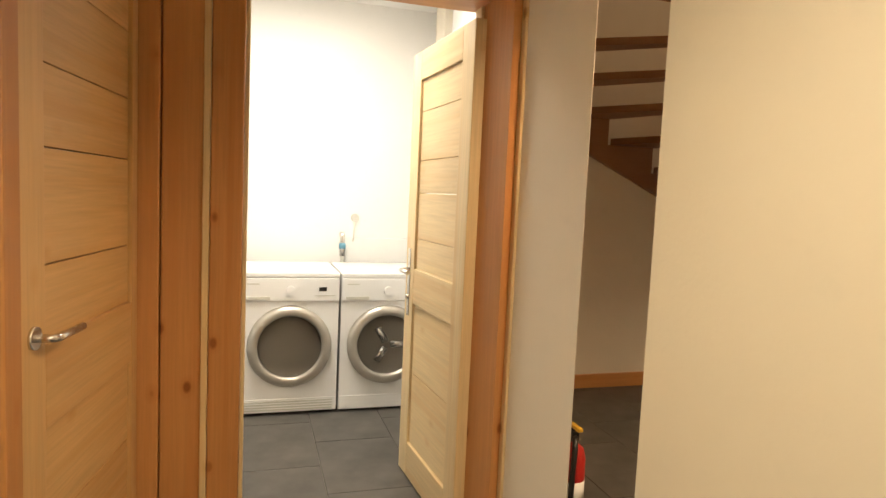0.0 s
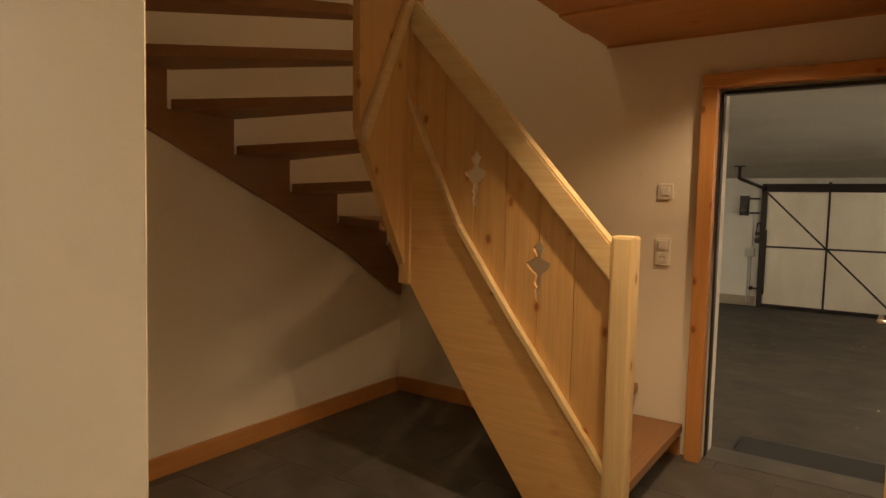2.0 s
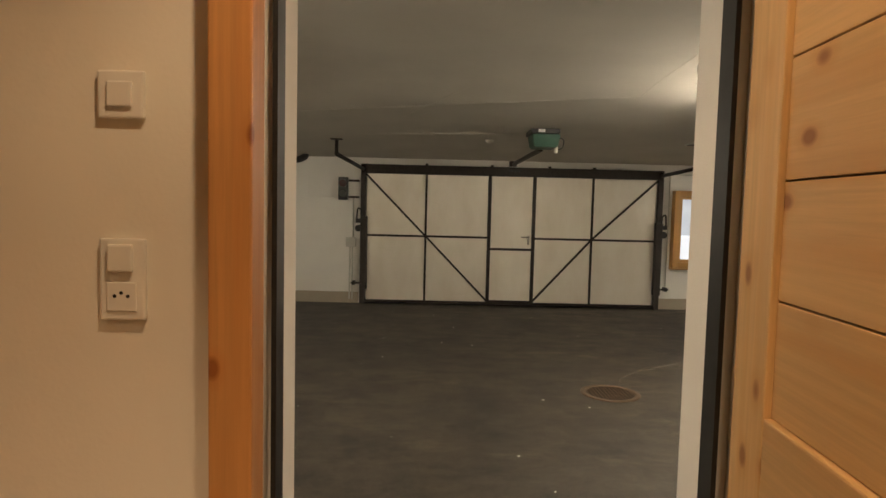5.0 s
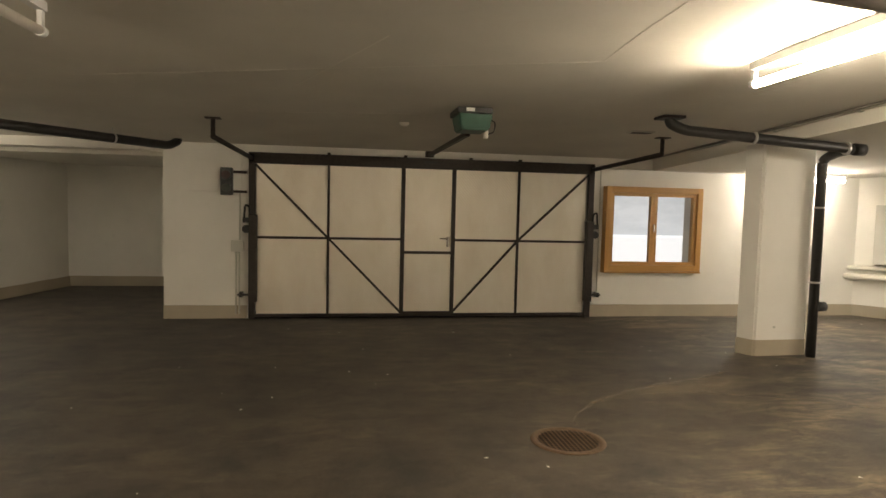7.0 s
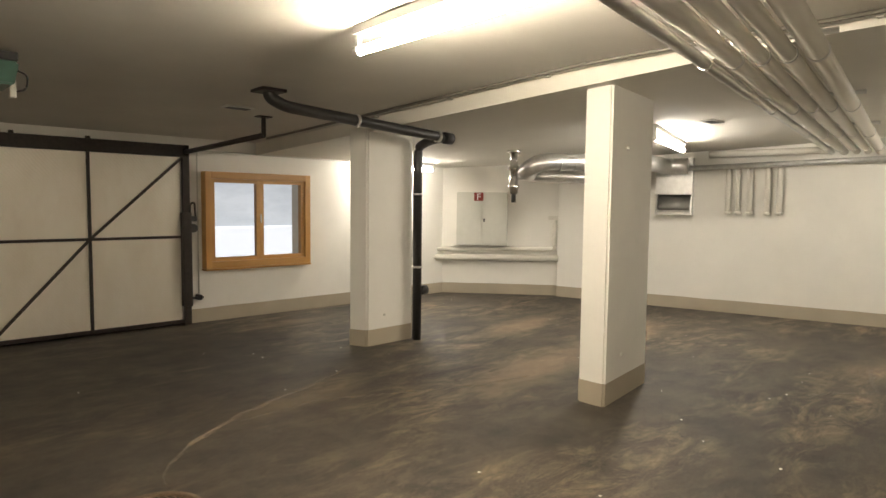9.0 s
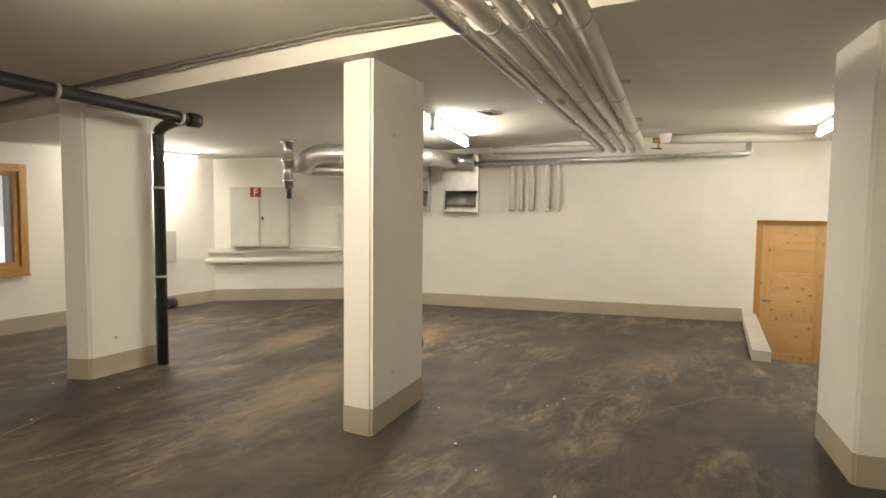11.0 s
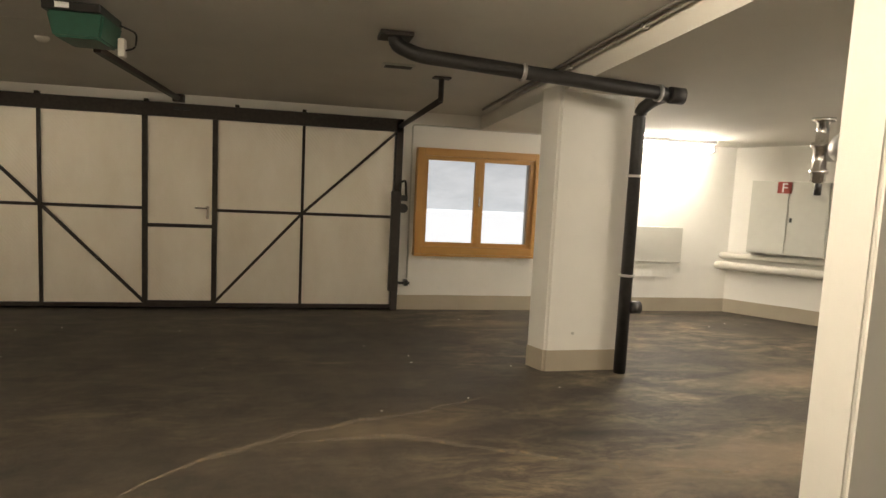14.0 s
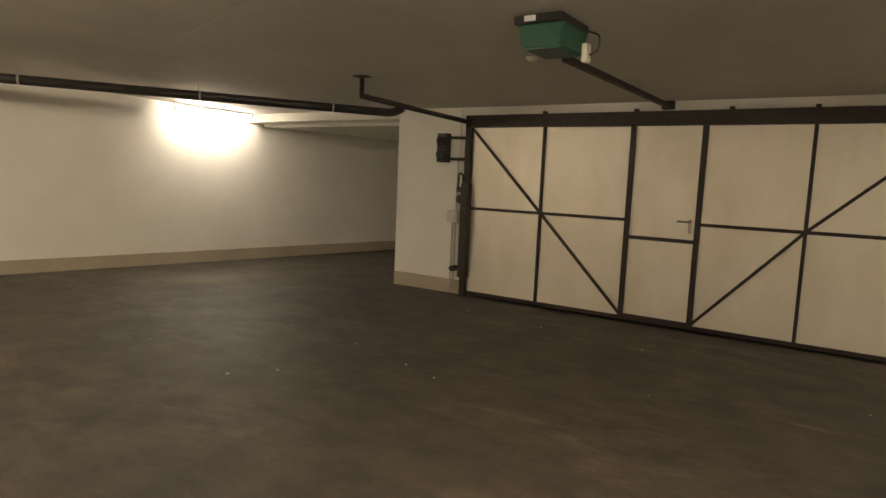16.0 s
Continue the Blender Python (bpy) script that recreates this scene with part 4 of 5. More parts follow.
M_DUST = dust_material("ochre_dust", (0.42, 0.32, 0.21), 0.75)
M_CHALK = dust_material("pale_chalk", (0.50, 0.45, 0.37), 0.55)
tagged(part("dust_trail", ribbon([(1.93, 4.0), (2.03, 4.25), (2.28, 4.47), (2.55, 4.66), (2.95, 4.85), (3.4, 4.99), (3.95, 5.27)], 0.028, 0.0022, 1.0), M_DUST), "pale dried dust trail on the asphalt", "stain", "", "stuff")
tagged(part("dust_trail", ribbon([(2.6, 4.62), (3.25, 4.66), (4.0, 4.30), (4.4, 4.12), (5.0, 4.05)], 0.035, 0.0020, 3.0), M_DUST), "pale dried dust trail on the asphalt", "stain", "", "stuff")
for k, pts in enumerate((((7.40, 2.14), (6.60, 1.94)), ((6.05, 2.32), (6.48, 1.97), (6.62, 1.90)), ((7.60, 2.06), (8.05, 1.66)), ((6.0, 1.75), (6.7, 1.35)))):
    tagged(part("chalk_mark", ribbon(pts, 0.03, 0.0022, 5.0 + k), M_CHALK), "worn pale stroke on the asphalt", "mark", "", "stuff")
rnd = random.Random(5)
bm = bmesh.new()
for k in range(70):
    x, y = rnd.uniform(-3.5, 7.8), rnd.uniform(1.6, 7.6)
    r, a = rnd.uniform(0.005, 0.014), rnd.uniform(0, 6.28)
    vs = [bm.verts.new((x + r * q * math.cos(a + t), y + r * q * math.sin(a + t), 0.002 + 0.004 * rnd.random())) for t, q in ((0, 1.2), (1.3, 0.7), (2.9, 1.0), (4.6, 0.8))]
    bm.faces.new(vs)
tagged(part("paint_flakes", bm, M_WALL), "small white paint flakes scattered over the floor", "debris", "", "stuff")

# wooden cellar door, its kerb and well
wd = thing("door_cellar", "honey pine cellar door in a wooden frame below floor level", "door", (10.33, 0.55, -0.55))
dd = (Vector((10.12, 1.95)) - Vector((10.55, -0.5))).normalized()
dn = Vector((-dd.y, dd.x))


def ds(s0, s1, o0, o1, z0, z1):
    f = lambda s, o: tuple(Vector((10.55, -0.5)) + dd * s + dn * o)
    return prism([f(s0, o0), f(s1, o0), f(s1, o1), f(s0, o1)], z0, z1)


for s0, s1, z0, z1 in ((0.99, 1.07, -0.55, 1.26), (1.78, 1.86, -0.55, 1.26), (1.07, 1.78, 1.20, 1.26)):
    part("frame", ds(s0, s1, -0.16, -0.06, z0, z1), M_WINWOOD["z"], wd)
for k in range(6):
    part("board", ds(1.07, 1.78, -0.14, -0.10, -0.55 + k * 0.2917, -0.553 + (k + 1) * 0.2917), M_PINE["y"], wd)
for s0, s1, z0, z1 in ((1.07, 1.19, -0.55, 1.20), (1.66, 1.78, -0.55, 1.20), (1.19, 1.66, 1.08, 1.20), (1.19, 1.66, 0.0, 0.16), (1.19, 1.66, -0.55, -0.4)):
    part("rail", ds(s0, s1, -0.10, -0.085, z0, z1), M_PINE["z"], wd)
part("handle", ds(1.66, 1.76, -0.05, -0.03, 0.25, 0.27), M_CHROME, wd)
solid("kerb", prism([(8.0, 1.08), (10.2, 1.30), (10.2, 1.45), (8.0, 1.24)], -0.01, 0.10), M_CONC, "rough pale concrete kerb beside the sunk doorway", "kerb")
setting("wall_well", prism([(8.1, 0.21), (8.16, 0.21), (8.16, 1.14), (8.1, 1.14)], -0.7, -0.006), M_CONC)

# ceiling formwork joints
for (xa, ya), (xb, yb) in (((-1.6, 4.95), (1.95, 3.82)), ((1.95, 3.82), (1.92, 3.3)), ((1.92, 3.3), (1.86, 2.4)), ((-0.5, 6.0), (1.2, 5.7)), ((0.0, 4.9), (0.6, 3.6))):
    d = Vector((xb - xa, yb - ya)).normalized()
    n = Vector((-d.y, d.x)) * 0.006
    q = [(xa + n.x, ya + n.y), (xb + n.x, yb + n.y), (xb - n.x, yb - n.y), (xa - n.x, ya - n.y)]
    setting("ceiling_joint", prism(q, lambda x, y: ceil_up(x, y) - 0.0015, lambda x, y: ceil_up(x, y) + 0.01), M_CEILW, "raised concrete formwork seam", "ceiling")

# ---- hall, corridor and laundry structure ----
setting("hall_bed", prism([(-2.6, -5.6), (4.2, -5.6), (4.2, -0.01), (-2.6, -0.01)], HF - 0.25, HF - 0.012), M_GROUT, "grey grout under the hall tiles", "floor")
setting("threshold", boxm(0.02, 0.91, -0.01, 0.21, HF - 0.22, HF + 0.004, 0.004), M_TILE, "dark stone threshold in the doorway", "threshold")
wall("wall_hall_north", (-2.3, -0.02), (3.0, -0.02), HF - 0.3, 5.0, 0.10, M_HALL, [(2.3 - 0.03, 2.3 + 0.95, HF - 0.3, 2.235)], "cream plastered hall wall with switches")
for x0, x1 in ((-0.02, 0.028), (0.902, 0.95)):
    setting("door_reveal", boxm(x0, x1, 0.0795, 0.205, HF - 0.2, 2.19), M_WALL, "white plastered door reveal", "wall")
wall("wall_stair", (-2.08, -3.1), (-2.08, 0.0), HF - 0.3, 5.0, 0.2, M_HALL, (), "cream plastered wall beside the stairs")
wall("wall_laundry_north", (-0.20, -3.33), (-2.6, -2.92), HF - 0.3, 5.0, -0.14, M_HALL)
setting("wall_pier", prism([(-0.16, -3.37), (0.19, -3.285), (0.17, -3.272), (-0.05, -3.19), (-0.2, -3.19)], HF - 0.3, 2.6), M_HALL, "cream plastered pier beside the laundry door", "wall")
wall("wall_corridor", (1.04, -3.64), (4.1, -3.50), HF - 0.3, 2.6, 0.14, M_HALL, (), "cream plastered corridor wall")
wall("wall_hall_east", (1.0, -1.05), (1.0, -3.56), HF - 0.3, 2.6, 0.25, M_HALL, (), "cream plastered hall wall")
wall("wall_hall_recess", (1.03, 0.0), (1.03, -1.05), HF - 0.3, 2.6, 0.15, M_HALL)
setting("wall_lintel", boxm(-0.2, 1.05, -3.5, -3.3, 2.495, 2.6), M_HALL)
wall("wall_corridor_south", (-0.42, -4.62), (4.1, -5.22), HF - 0.3, 2.6, -0.15, M_HALL, [(0.0, 0.95, HF - 0.3, 2.3)], "cream plastered corridor wall with a door")
setting("wall_behind_door", boxm(-0.42, 1.1, -5.1, -5.0, HF - 0.3, 2.6), M_HALL)
wall("wall_corridor_end", (4.0, -5.4), (4.0, -3.4), HF - 0.3, 2.6, -0.15, M_HALL)
setting("wall_laundry_west", boxm(-2.75, -2.55, -5.6, -2.7, HF - 0.3, 3.0), M_LAUND, "white laundry wall", "wall")
setting("wall_laundry_south", boxm(-2.6, -0.3, -5.6, -5.45, HF - 0.3, 3.0), M_LAUND, "white laundry wall", "wall")
wall("wall_laundry_inner", (-0.30, -3.345), (-2.6, -2.945), HF - 0.3, 3.0, 0.012, M_LAUND)
setting("wall_laundry_east", boxm(-0.56, -0.44, -5.5, -4.40, HF - 0.3, 3.0), M_LAUND)
setting("wall_over_door", prism([(-0.46, -4.66), (-0.16, -4.66), (-0.16, -3.3), (-0.46, -3.3)], 2.31, 3.0), M_LAUND)
setting("ceiling_laundry", boxm(-2.75, -0.2, -5.6, -2.7, 2.86, 3.0), M_LAUND, "white laundry ceiling", "ceiling")
setting("ceiling_corridor", boxm(-0.16, 4.1, -5.45, -3.44, 2.5, 2.62), M_HALL, "cream corridor ceiling", "ceiling")
setting("ceiling_stairwell", boxm(-2.4, 1.2, -3.5, 0.1, 4.8, 4.95), M_HALL, "cream ceiling high over the stairs", "ceiling")
setting("wall_stairwell_upper", boxm(-0.56, -0.5, -3.4, 0.0, 2.66, 4.85), M_HALL)
bm = bmesh.new()
y = -3.44
k = 0
while y < -0.03:
    e = min(y + 0.34, -0.03)
    box(bm, -0.60, 1.2, y, e - 0.006, 2.47 + 0.012 * (k % 2), 2.62, 0.002)
    y, k = e, k + 1
setting("ceiling_wood", bm, M_FRAME["x"], "brown boarded wooden hall ceiling", "ceiling")
for sx, sy, power, cone in HALL_SPOTS:
    sp = thing("spotlight", "small recessed warm ceiling spotlight with steel ring", "ceiling lamp", (sx, sy, 2.47), "hall spotlights")
    part("ring", lathe([(0.045, 0.0), (0.05, -0.006), (0.035, -0.008), (0.033, 0.0)], Matrix.Translation((sx, sy, 2.468)), 20), M_CHROME, sp)

# skirting boards
for nm, b, ax in (("a", boxm(-2.078, -2.055, -2.9, -0.045, HF - 0.005, HF + 0.10, 0.004), "y"), ("b", boxm(-2.055, -0.09, -0.045, -0.021, HF - 0.005, HF + 0.10, 0.004), "x")):
    setting("baseboard", b, M_FRAME[ax], "oiled wooden skirting board", "baseboard")


M_REBATE = wood("red_brown_rebate_wood", (0.16, 0.045, 0.02), "z", 0.4, False)


# ---- panelled doors ----
def panel_door(name, label, w, h, wood_set, m, group="", back=0.0, lines=(0.95, 1.134, 1.318, 1.502, 1.686), rail_low=0.78, hinge_stile=0.115, plate_on=True):
    """Leaf of width w along local x from the hinge, thickness along y, standing on z 0."""
    ob = new(name)
    ob.matrix_basis = m
    tagged(ob, label, "door", group)

    def add(nm, bm, mat, lab=""):
        o = new(nm, mesh_of(nm, bm, mat))
        o.parent = ob
        return tagged(o, lab)
    st = 0.115
    for x0, x1 in ((0, hinge_stile), (w - st, w)):
        add("stile", boxm(x0, x1, -0.024, 0.024, 0, h, 0.004), wood_set["z"])
    for z0, z1 in ((0, 0.16), (rail_low, lines[0]), (h - 0.13, h)):
        add("rail", boxm(hinge_stile, w - st, -0.0235, 0.0235, z0, z1, 0.004), wood_set["x"])
    zz = [*lines, h - 0.13]
    for z0, z1 in [*zip(zz, zz[1:]), (0.16, 0.5), (0.5, rail_low)]:
        add("board", boxm(hinge_stile, w - st, -0.012, 0.012, z0 + 0.0015, z1 - 0.0015, 0.002), wood_set["x"])
    if back:
        add("rebate", boxm(0.0, w - 0.006, 0.025, 0.055, 0.0, h, 0.002), M_REBATE, "dark red-brown rebate")
        add("outer_skin", boxm(0.0, w - 0.002, 0.056, back, 0.0, h, 0.004), M_PALE["z"], "pale outer boarding")
    for s in (-1, 1):
        o = back - 0.024 if s > 0 and back else 0.0
        lv = add("lever", tube([(w - 0.055, s * 0.024 + o, 0.985), (w - 0.055, s * 0.072 + o, 0.985), (w - 0.19, s * 0.074 + o, 0.985)], 0.0095, 10, bend=0.02), M_CHROME, "brushed steel lever handle")
        if not plate_on:
            add("rose", tube([(w - 0.055, s * 0.022, 0.985), (w - 0.055, s * 0.032, 0.985)], 0.026, 18), M_CHROME, "round steel rose")
            continue
        add("handle_plate", boxm(w - 0.072, w - 0.038, s * 0.0245 + o - 0.004, s * 0.0245 + o + 0.004, 0.765, 1.085, 0.003), M_CHROME, "long steel handle plate")
        add("lock_cylinder", tube([(w - 0.055, s * 0.022 + o, 0.855), (w - 0.055, s * 0.038 + o, 0.855)], 0.012, 12), M_CHROME)
    add("lock_strip", boxm(w - 0.001, w + 0.002, -0.011, 0.011, 0.74, 1.06, 0.0005), M_CHROME, "steel lock strip")
    return ob


panel_door("door_garage", "open pine panel door with steel lever handle", 0.965, 2.0, M_PINE, pose(0.885, -0.115, HF + 0.0, 0, 0, -94), "", 0.088)
panel_door("door_laundry", "open pale spruce panel door into the laundry", 0.72, 1.99, M_PALE, pose(-0.30, -3.475, HF + 0.01, 0, 0, 184), lines=(0.995, 1.136, 1.347, 1.495, 1.716), rail_low=0.83)
panel_door("door_corridor", "closed pine panel door with steel lever", 0.76, 2.05, M_PINE, pose(-0.34, -4.645, HF + 0.01, 0, 0, -7.6), lines=(0.955, 1.137, 1.407, 1.596, 1.80), rail_low=0.755, hinge_stile=0.055, plate_on=False)
# frames
fr = thing("door_frame_garage", "oiled brown wooden frame round the garage doorway", "door frame", (0, -0.05, HF))
for x0, x1, z0, z1, ax in ((-0.055, 0.022, HF, 2.19, "z"), (0.905, 0.985, HF, 2.19, "z"), (-0.055, 0.985, 2.19, 2.26, "x")):
    part("jamb" if ax == "z" else "head", boxm(x0, x1, -0.10, -0.022, z0, z1, 0.005), M_FRAME[ax], fr)
for x0, x1, z0, z1 in ((0.024, 0.034, HF, 2.18), (0.893, 0.903, HF, 2.18), (0.034, 0.893, 2.17, 2.188)):
    part("seal", boxm(x0, x1, 0.02, 0.078, z0, z1), M_BLACK, fr, "black rubber door seal")
fl = thing("door_frame_laundry", "oiled brown wooden frame round the laundry doorway", "door frame", (-0.3, -3.9, HF))
part("jamb", prism([(-0.38, -3.455), (-0.30, -3.455), (-0.155, -3.41), (-0.165, -3.375), (-0.38, -3.375)], HF, 2.31), M_FRAME["z"], fl)
part("moulding", boxm(-0.172, -0.135, -3.375, -3.358, HF, 2.31, 0.004), M_PALE["z"], fl, "pale edge strip")
part("stop", boxm(-0.40, -0.33, -3.468, -3.456, HF, 2.30, 0.003), M_PALE["z"], fl, "pale door stop")
part("jamb", boxm(-0.44, -0.36, -4.402, -4.295, HF, 2.31, 0.006), M_FRAME["z"], fl)
part("edge_strip", boxm(-0.375, -0.352, -4.425, -4.403, HF, 2.31, 0.003), M_PALE["z"], fl, "pale edge strip")
part("stop", boxm(-0.44, -0.38, -4.294, -4.280, HF, 2.31, 0.003), M_PALE["z"], fl, "pale door stop")
part("head", boxm(-0.42, -0.25, -4.295, -3.455, 2.25, 2.31, 0.006), M_FRAME["y"], fl)
ps = thing("door_frame_corridor", "oiled brown post and frame of the corridor door", "door frame", (-0.1, -4.5, HF))
part("post", boxm(-0.43, -0.36, -4.555, -4.408, HF, 2.49, 0.008), M_FRAME["z"], ps)
part("jamb", boxm(-0.43, -0.345, -4.66, -4.558, HF, 2.35, 0.006), M_FRAME["z"], ps)
part("jamb", boxm(0.425, 0.52, -4.80, -4.715, HF, 2.35, 0.006), M_FRAME["z"], ps)
part("head", boxm(-0.345, 0.52, -4.76, -4.65, 2.275, 2.35, 0.006), M_FRAME["x"], ps)

# doormat on the garage side
mt_ = thing("doormat", "dark ribbed doormat lying before the doorway", "doormat", (0.5, 0.85, 0))
part("mat", boxm(0.07, 0.95, 0.53, 1.09, 0.0, 0.013, 0.003), M_MAT, mt_)
for b in (boxm(0.04, 0.98, 0.50, 0.529, 0.0, 0.01, 0.003), boxm(0.04, 0.98, 1.091, 1.12, 0.0, 0.01, 0.003), boxm(0.04, 0.069, 0.529, 1.091, 0.0, 0.01, 0.003), boxm(0.951, 0.98, 0.529, 1.091, 0.0, 0.01, 0.003)):
    part("edging", b, M_BLACK, mt_, "black rubber edging")

# switches
s1 = thing("light_switch", "square cream light switch plate on plaster", "light switch", (-0.2, -0.03, 1.65))
part("plate", boxm(-0.275, -0.193, -0.034, -0.0205, 1.612, 1.697, 0.004), M_SWITCH, s1)
part("rocker", boxm(-0.256, -0.212, -0.041, -0.034, 1.632, 1.677, 0.003), M_SWITCH, s1)
s2 = thing("switch_socket", "cream double plate with switch over a socket", "socket", (-0.2, -0.03, 1.32))
part("plate", boxm(-0.275, -0.193, -0.034, -0.0205, 1.245, 1.395, 0.004), M_SWITCH, s2)
part("rocker", boxm(-0.256, -0.212, -0.046, -0.034, 1.335, 1.385, 0.004), M_SWITCH, s2)
part("socket_face", boxm(-0.261, -0.207, -0.038, -0.034, 1.262, 1.315, 0.002), M_SWITCH, s2)
for dx in (-0.012, 0.0, 0.012):
    part("pin_hole", tube([(-0.234 + dx, -0.036, 1.29 + 0.006 * (dx == 0)), (-0.234 + dx, -0.0388, 1.29 + 0.006 * (dx == 0))], 0.0035, 8), M_BLACK, s2)

# ---- staircase ----
st = thing("staircase", "open winding pine staircase with boarded balustrade", "staircase", (-0.6, -1.2, HF))
SY = -1.22
part("newel_post", boxm(-0.105, -0.015, SY - 0.045, SY + 0.045, HF, 1.445, 0.014), M_PALE["z"], st, "pale pine newel post")
# outer string with its capped upper edge
cap = [(-0.10, 0.50), (-0.32, 0.79), (-0.53, 1.06), (-0.80, 1.43), (-0.91, 1.65), (-1.03, 1.89), (-1.12, 2.08)]
low_edge = [(-1.12, 1.25), (-1.03, 1.11), (-0.73, 0.69), (-0.40, 0.25), (-0.365, HF), (-0.10, HF)]
part("string", plate(cap + low_edge, "y", SY - 0.025, SY + 0.025), M_PINE["x"], st, "pine string board")
for (xa, za), (xb, zb) in zip(cap, cap[1:]):
    part("cap_rail", plate([(xa, za), (xb, zb), (xb, zb + 0.035), (xa, za + 0.035)], "y", SY - 0.042, SY + 0.03), M_PALE["x"], st, "pale rounded cap")
rail = [(-0.10, 1.41), (-0.46, 1.81), (-0.71, 2.09), (-1.09, 2.50)]
part("handrail", plate(rail + [(x, z - 0.15) for x, z in reversed(rail)], "y", SY - 0.045, SY + 0.03, None, 0.008), M_PALE["x"], st, "pale pine handrail board")


def line_z(pts, x):
    for (xa, za), (xb, zb) in zip(pts, pts[1:]):
        if xb <= x <= xa:
            return za + (zb - za) * (xa - x) / (xa - xb)
    return pts[-1][1]


def cut_outline(cx, cz, sgn, grow=1.0):
    """One side of the carved flower: half-widths up its height."""
    prof = [(-0.145, 0.0), (-0.13, 0.008), (-0.10, 0.012), (-0.085, 0.006), (-0.07, 0.016), (-0.045, 0.010), (-0.03, 0.014), (-0.02, 0.03), (0.0, 0.05), (0.015, 0.052), (0.03, 0.022), (0.04, 0.008), (0.055, 0.014), (0.075, 0.026), (0.09, 0.012), (0.115, 0.0)]
    return [(cx + sgn * w * grow, cz + h) for h, w in prof]


edges = [-0.105, -0.26, -0.42, -0.58, -0.735, -0.90, -1.09]
flowers = {1: 1.30, 3: 1.68}
for i in range(6):
    xa, xb = edges[i] - 0.0015, edges[i + 1] + 0.0015
    right = [(xa, line_z(cap, xa) + 0.02), (xa, line_z(rail, xa) - 0.12)]
    left = [(xb, line_z(rail, xb) - 0.12), (xb, line_z(cap, xb) + 0.02)]
    if i in flowers:
        right_cut = list(reversed(cut_outline(xb, flowers[i], 1)))
        pts = right + [left[0]] + right_cut + [left[1]]
    elif i - 1 in flowers:
        left_cut = cut_outline(xa, flowers[i - 1], -1)
        pts = [right[0]] + left_cut + [right[1]] + left
    else:
        pts = right + left
    part("board", plate(pts, "y", SY - 0.008, SY + 0.012), M_PINE["z"], st)
# second string where the stair turns
part("turn_post", boxm(-1.135, -1.07, SY - 0.035, SY + 0.04, 1.17, 2.75, 0.008), M_PINE["z"], st)
part("string", plate([(-1.20, 1.16), (-1.58, 1.86), (-1.60, 2.95), (-1.20, 2.95)], "x", -1.14, -1.10), M_PINE["z"], st, "pine string board of the upper flight")
part("cap_rail", plate([(-1.58, 1.86), (-1.56, 1.80), (-1.18, 2.62), (-1.18, 2.72)], "x", -1.095, -1.07), M_PALE["y"], st, "pale rounded cap")
# wall string
saw = [(-0.06, 1.262), (-0.238, 1.262)]
for k, y in enumerate((-0.238, -0.728, -1.117, -1.497, -1.87, -2.24, -2.60)):
    z = 1.422 + 0.181 * k
    saw += [(y, z), ((-0.728, -1.117, -1.497, -1.87, -2.24, -2.60, -2.95)[k], z)]
part("wall_string", plate(saw + [(-2.95, 2.31), (-1.84, 1.81), (-1.16, 1.498), (-0.592, 1.22), (-0.18, 0.954), (-0.06, 0.90)], "x", -2.075, -2.04), M_TREAD["y"], st, "brown sawn wall string")
RISE = 0.181
for i in range(5):
    z = HF + RISE * (i + 1)
    xi, xo = -0.08 - 0.15 * i, -0.08 - 0.25 * i
    part("tread", prism([(xi, SY + 0.026), (xo, -0.05), (xo - 0.30, -0.05), (xi - 0.20, SY + 0.026)], z - 0.045, z), M_TREAD["y"], st, "brown wooden tread")
fan = [(-1.06, -0.05), (-1.40, -0.05), (-2.04, -0.22), (-2.04, -0.71), (-2.04, -1.10), (-2.04, -1.48), (-2.04, -1.85), (-2.04, -2.22), (-2.04, -2.58), (-2.04, -2.95)]
for i in range(1, 9):
    z = HF + RISE * (5 + i)
    ya, yb = (-1.17, -1.19) if i < 2 else (-1.20 - 0.045 * i, -1.30 - 0.045 * i)
    a, b = fan[i], fan[i + 1]
    pts = [(-1.142, ya), a, b, (-1.142, yb)] if i != 1 else [(-1.142, ya), a, (-2.04, -0.05), b, (-1.142, yb)]
    part("tread", prism(pts, z - 0.045, z), M_TREAD["x"], st, "brown wooden winder tread")

# fire extinguisher
fx = thing("fire_extinguisher", "red fire extinguisher with white label standing on tiles", "fire extinguisher", (-0.19, -3.06, HF))
mt = Matrix.Translation((-0.19, -3.06, HF))
part("cylinder", lathe([(0.05, 0), (0.055, 0.01), (0.055, 0.36), (0.045, 0.40), (0.02, 0.42), (0.018, 0.44)], mt), M_RED, fx)
part("label", lathe([(0.0562, 0.19), (0.0562, 0.28)], mt), M_WHITE, fx, "white label band")
part("valve", boxm(-0.215, -0.165, -3.075, -3.045, HF + 0.43, HF + 0.47, 0.005), M_BLACK, fx)
part("lever", boxm(-0.225, -0.13, -3.07, -3.05, HF + 0.48, HF + 0.495, 0.004), M_YELLOW, fx, "yellow lever")
part("hose", tube([(-0.17, -3.06, HF + 0.45), (-0.13, -3.08, HF + 0.42), (-0.122, -3.09, HF + 0.3), (-0.125, -3.09, HF + 0.16)], 0.011, 8, bend=0.04), M_BLACK, fx)


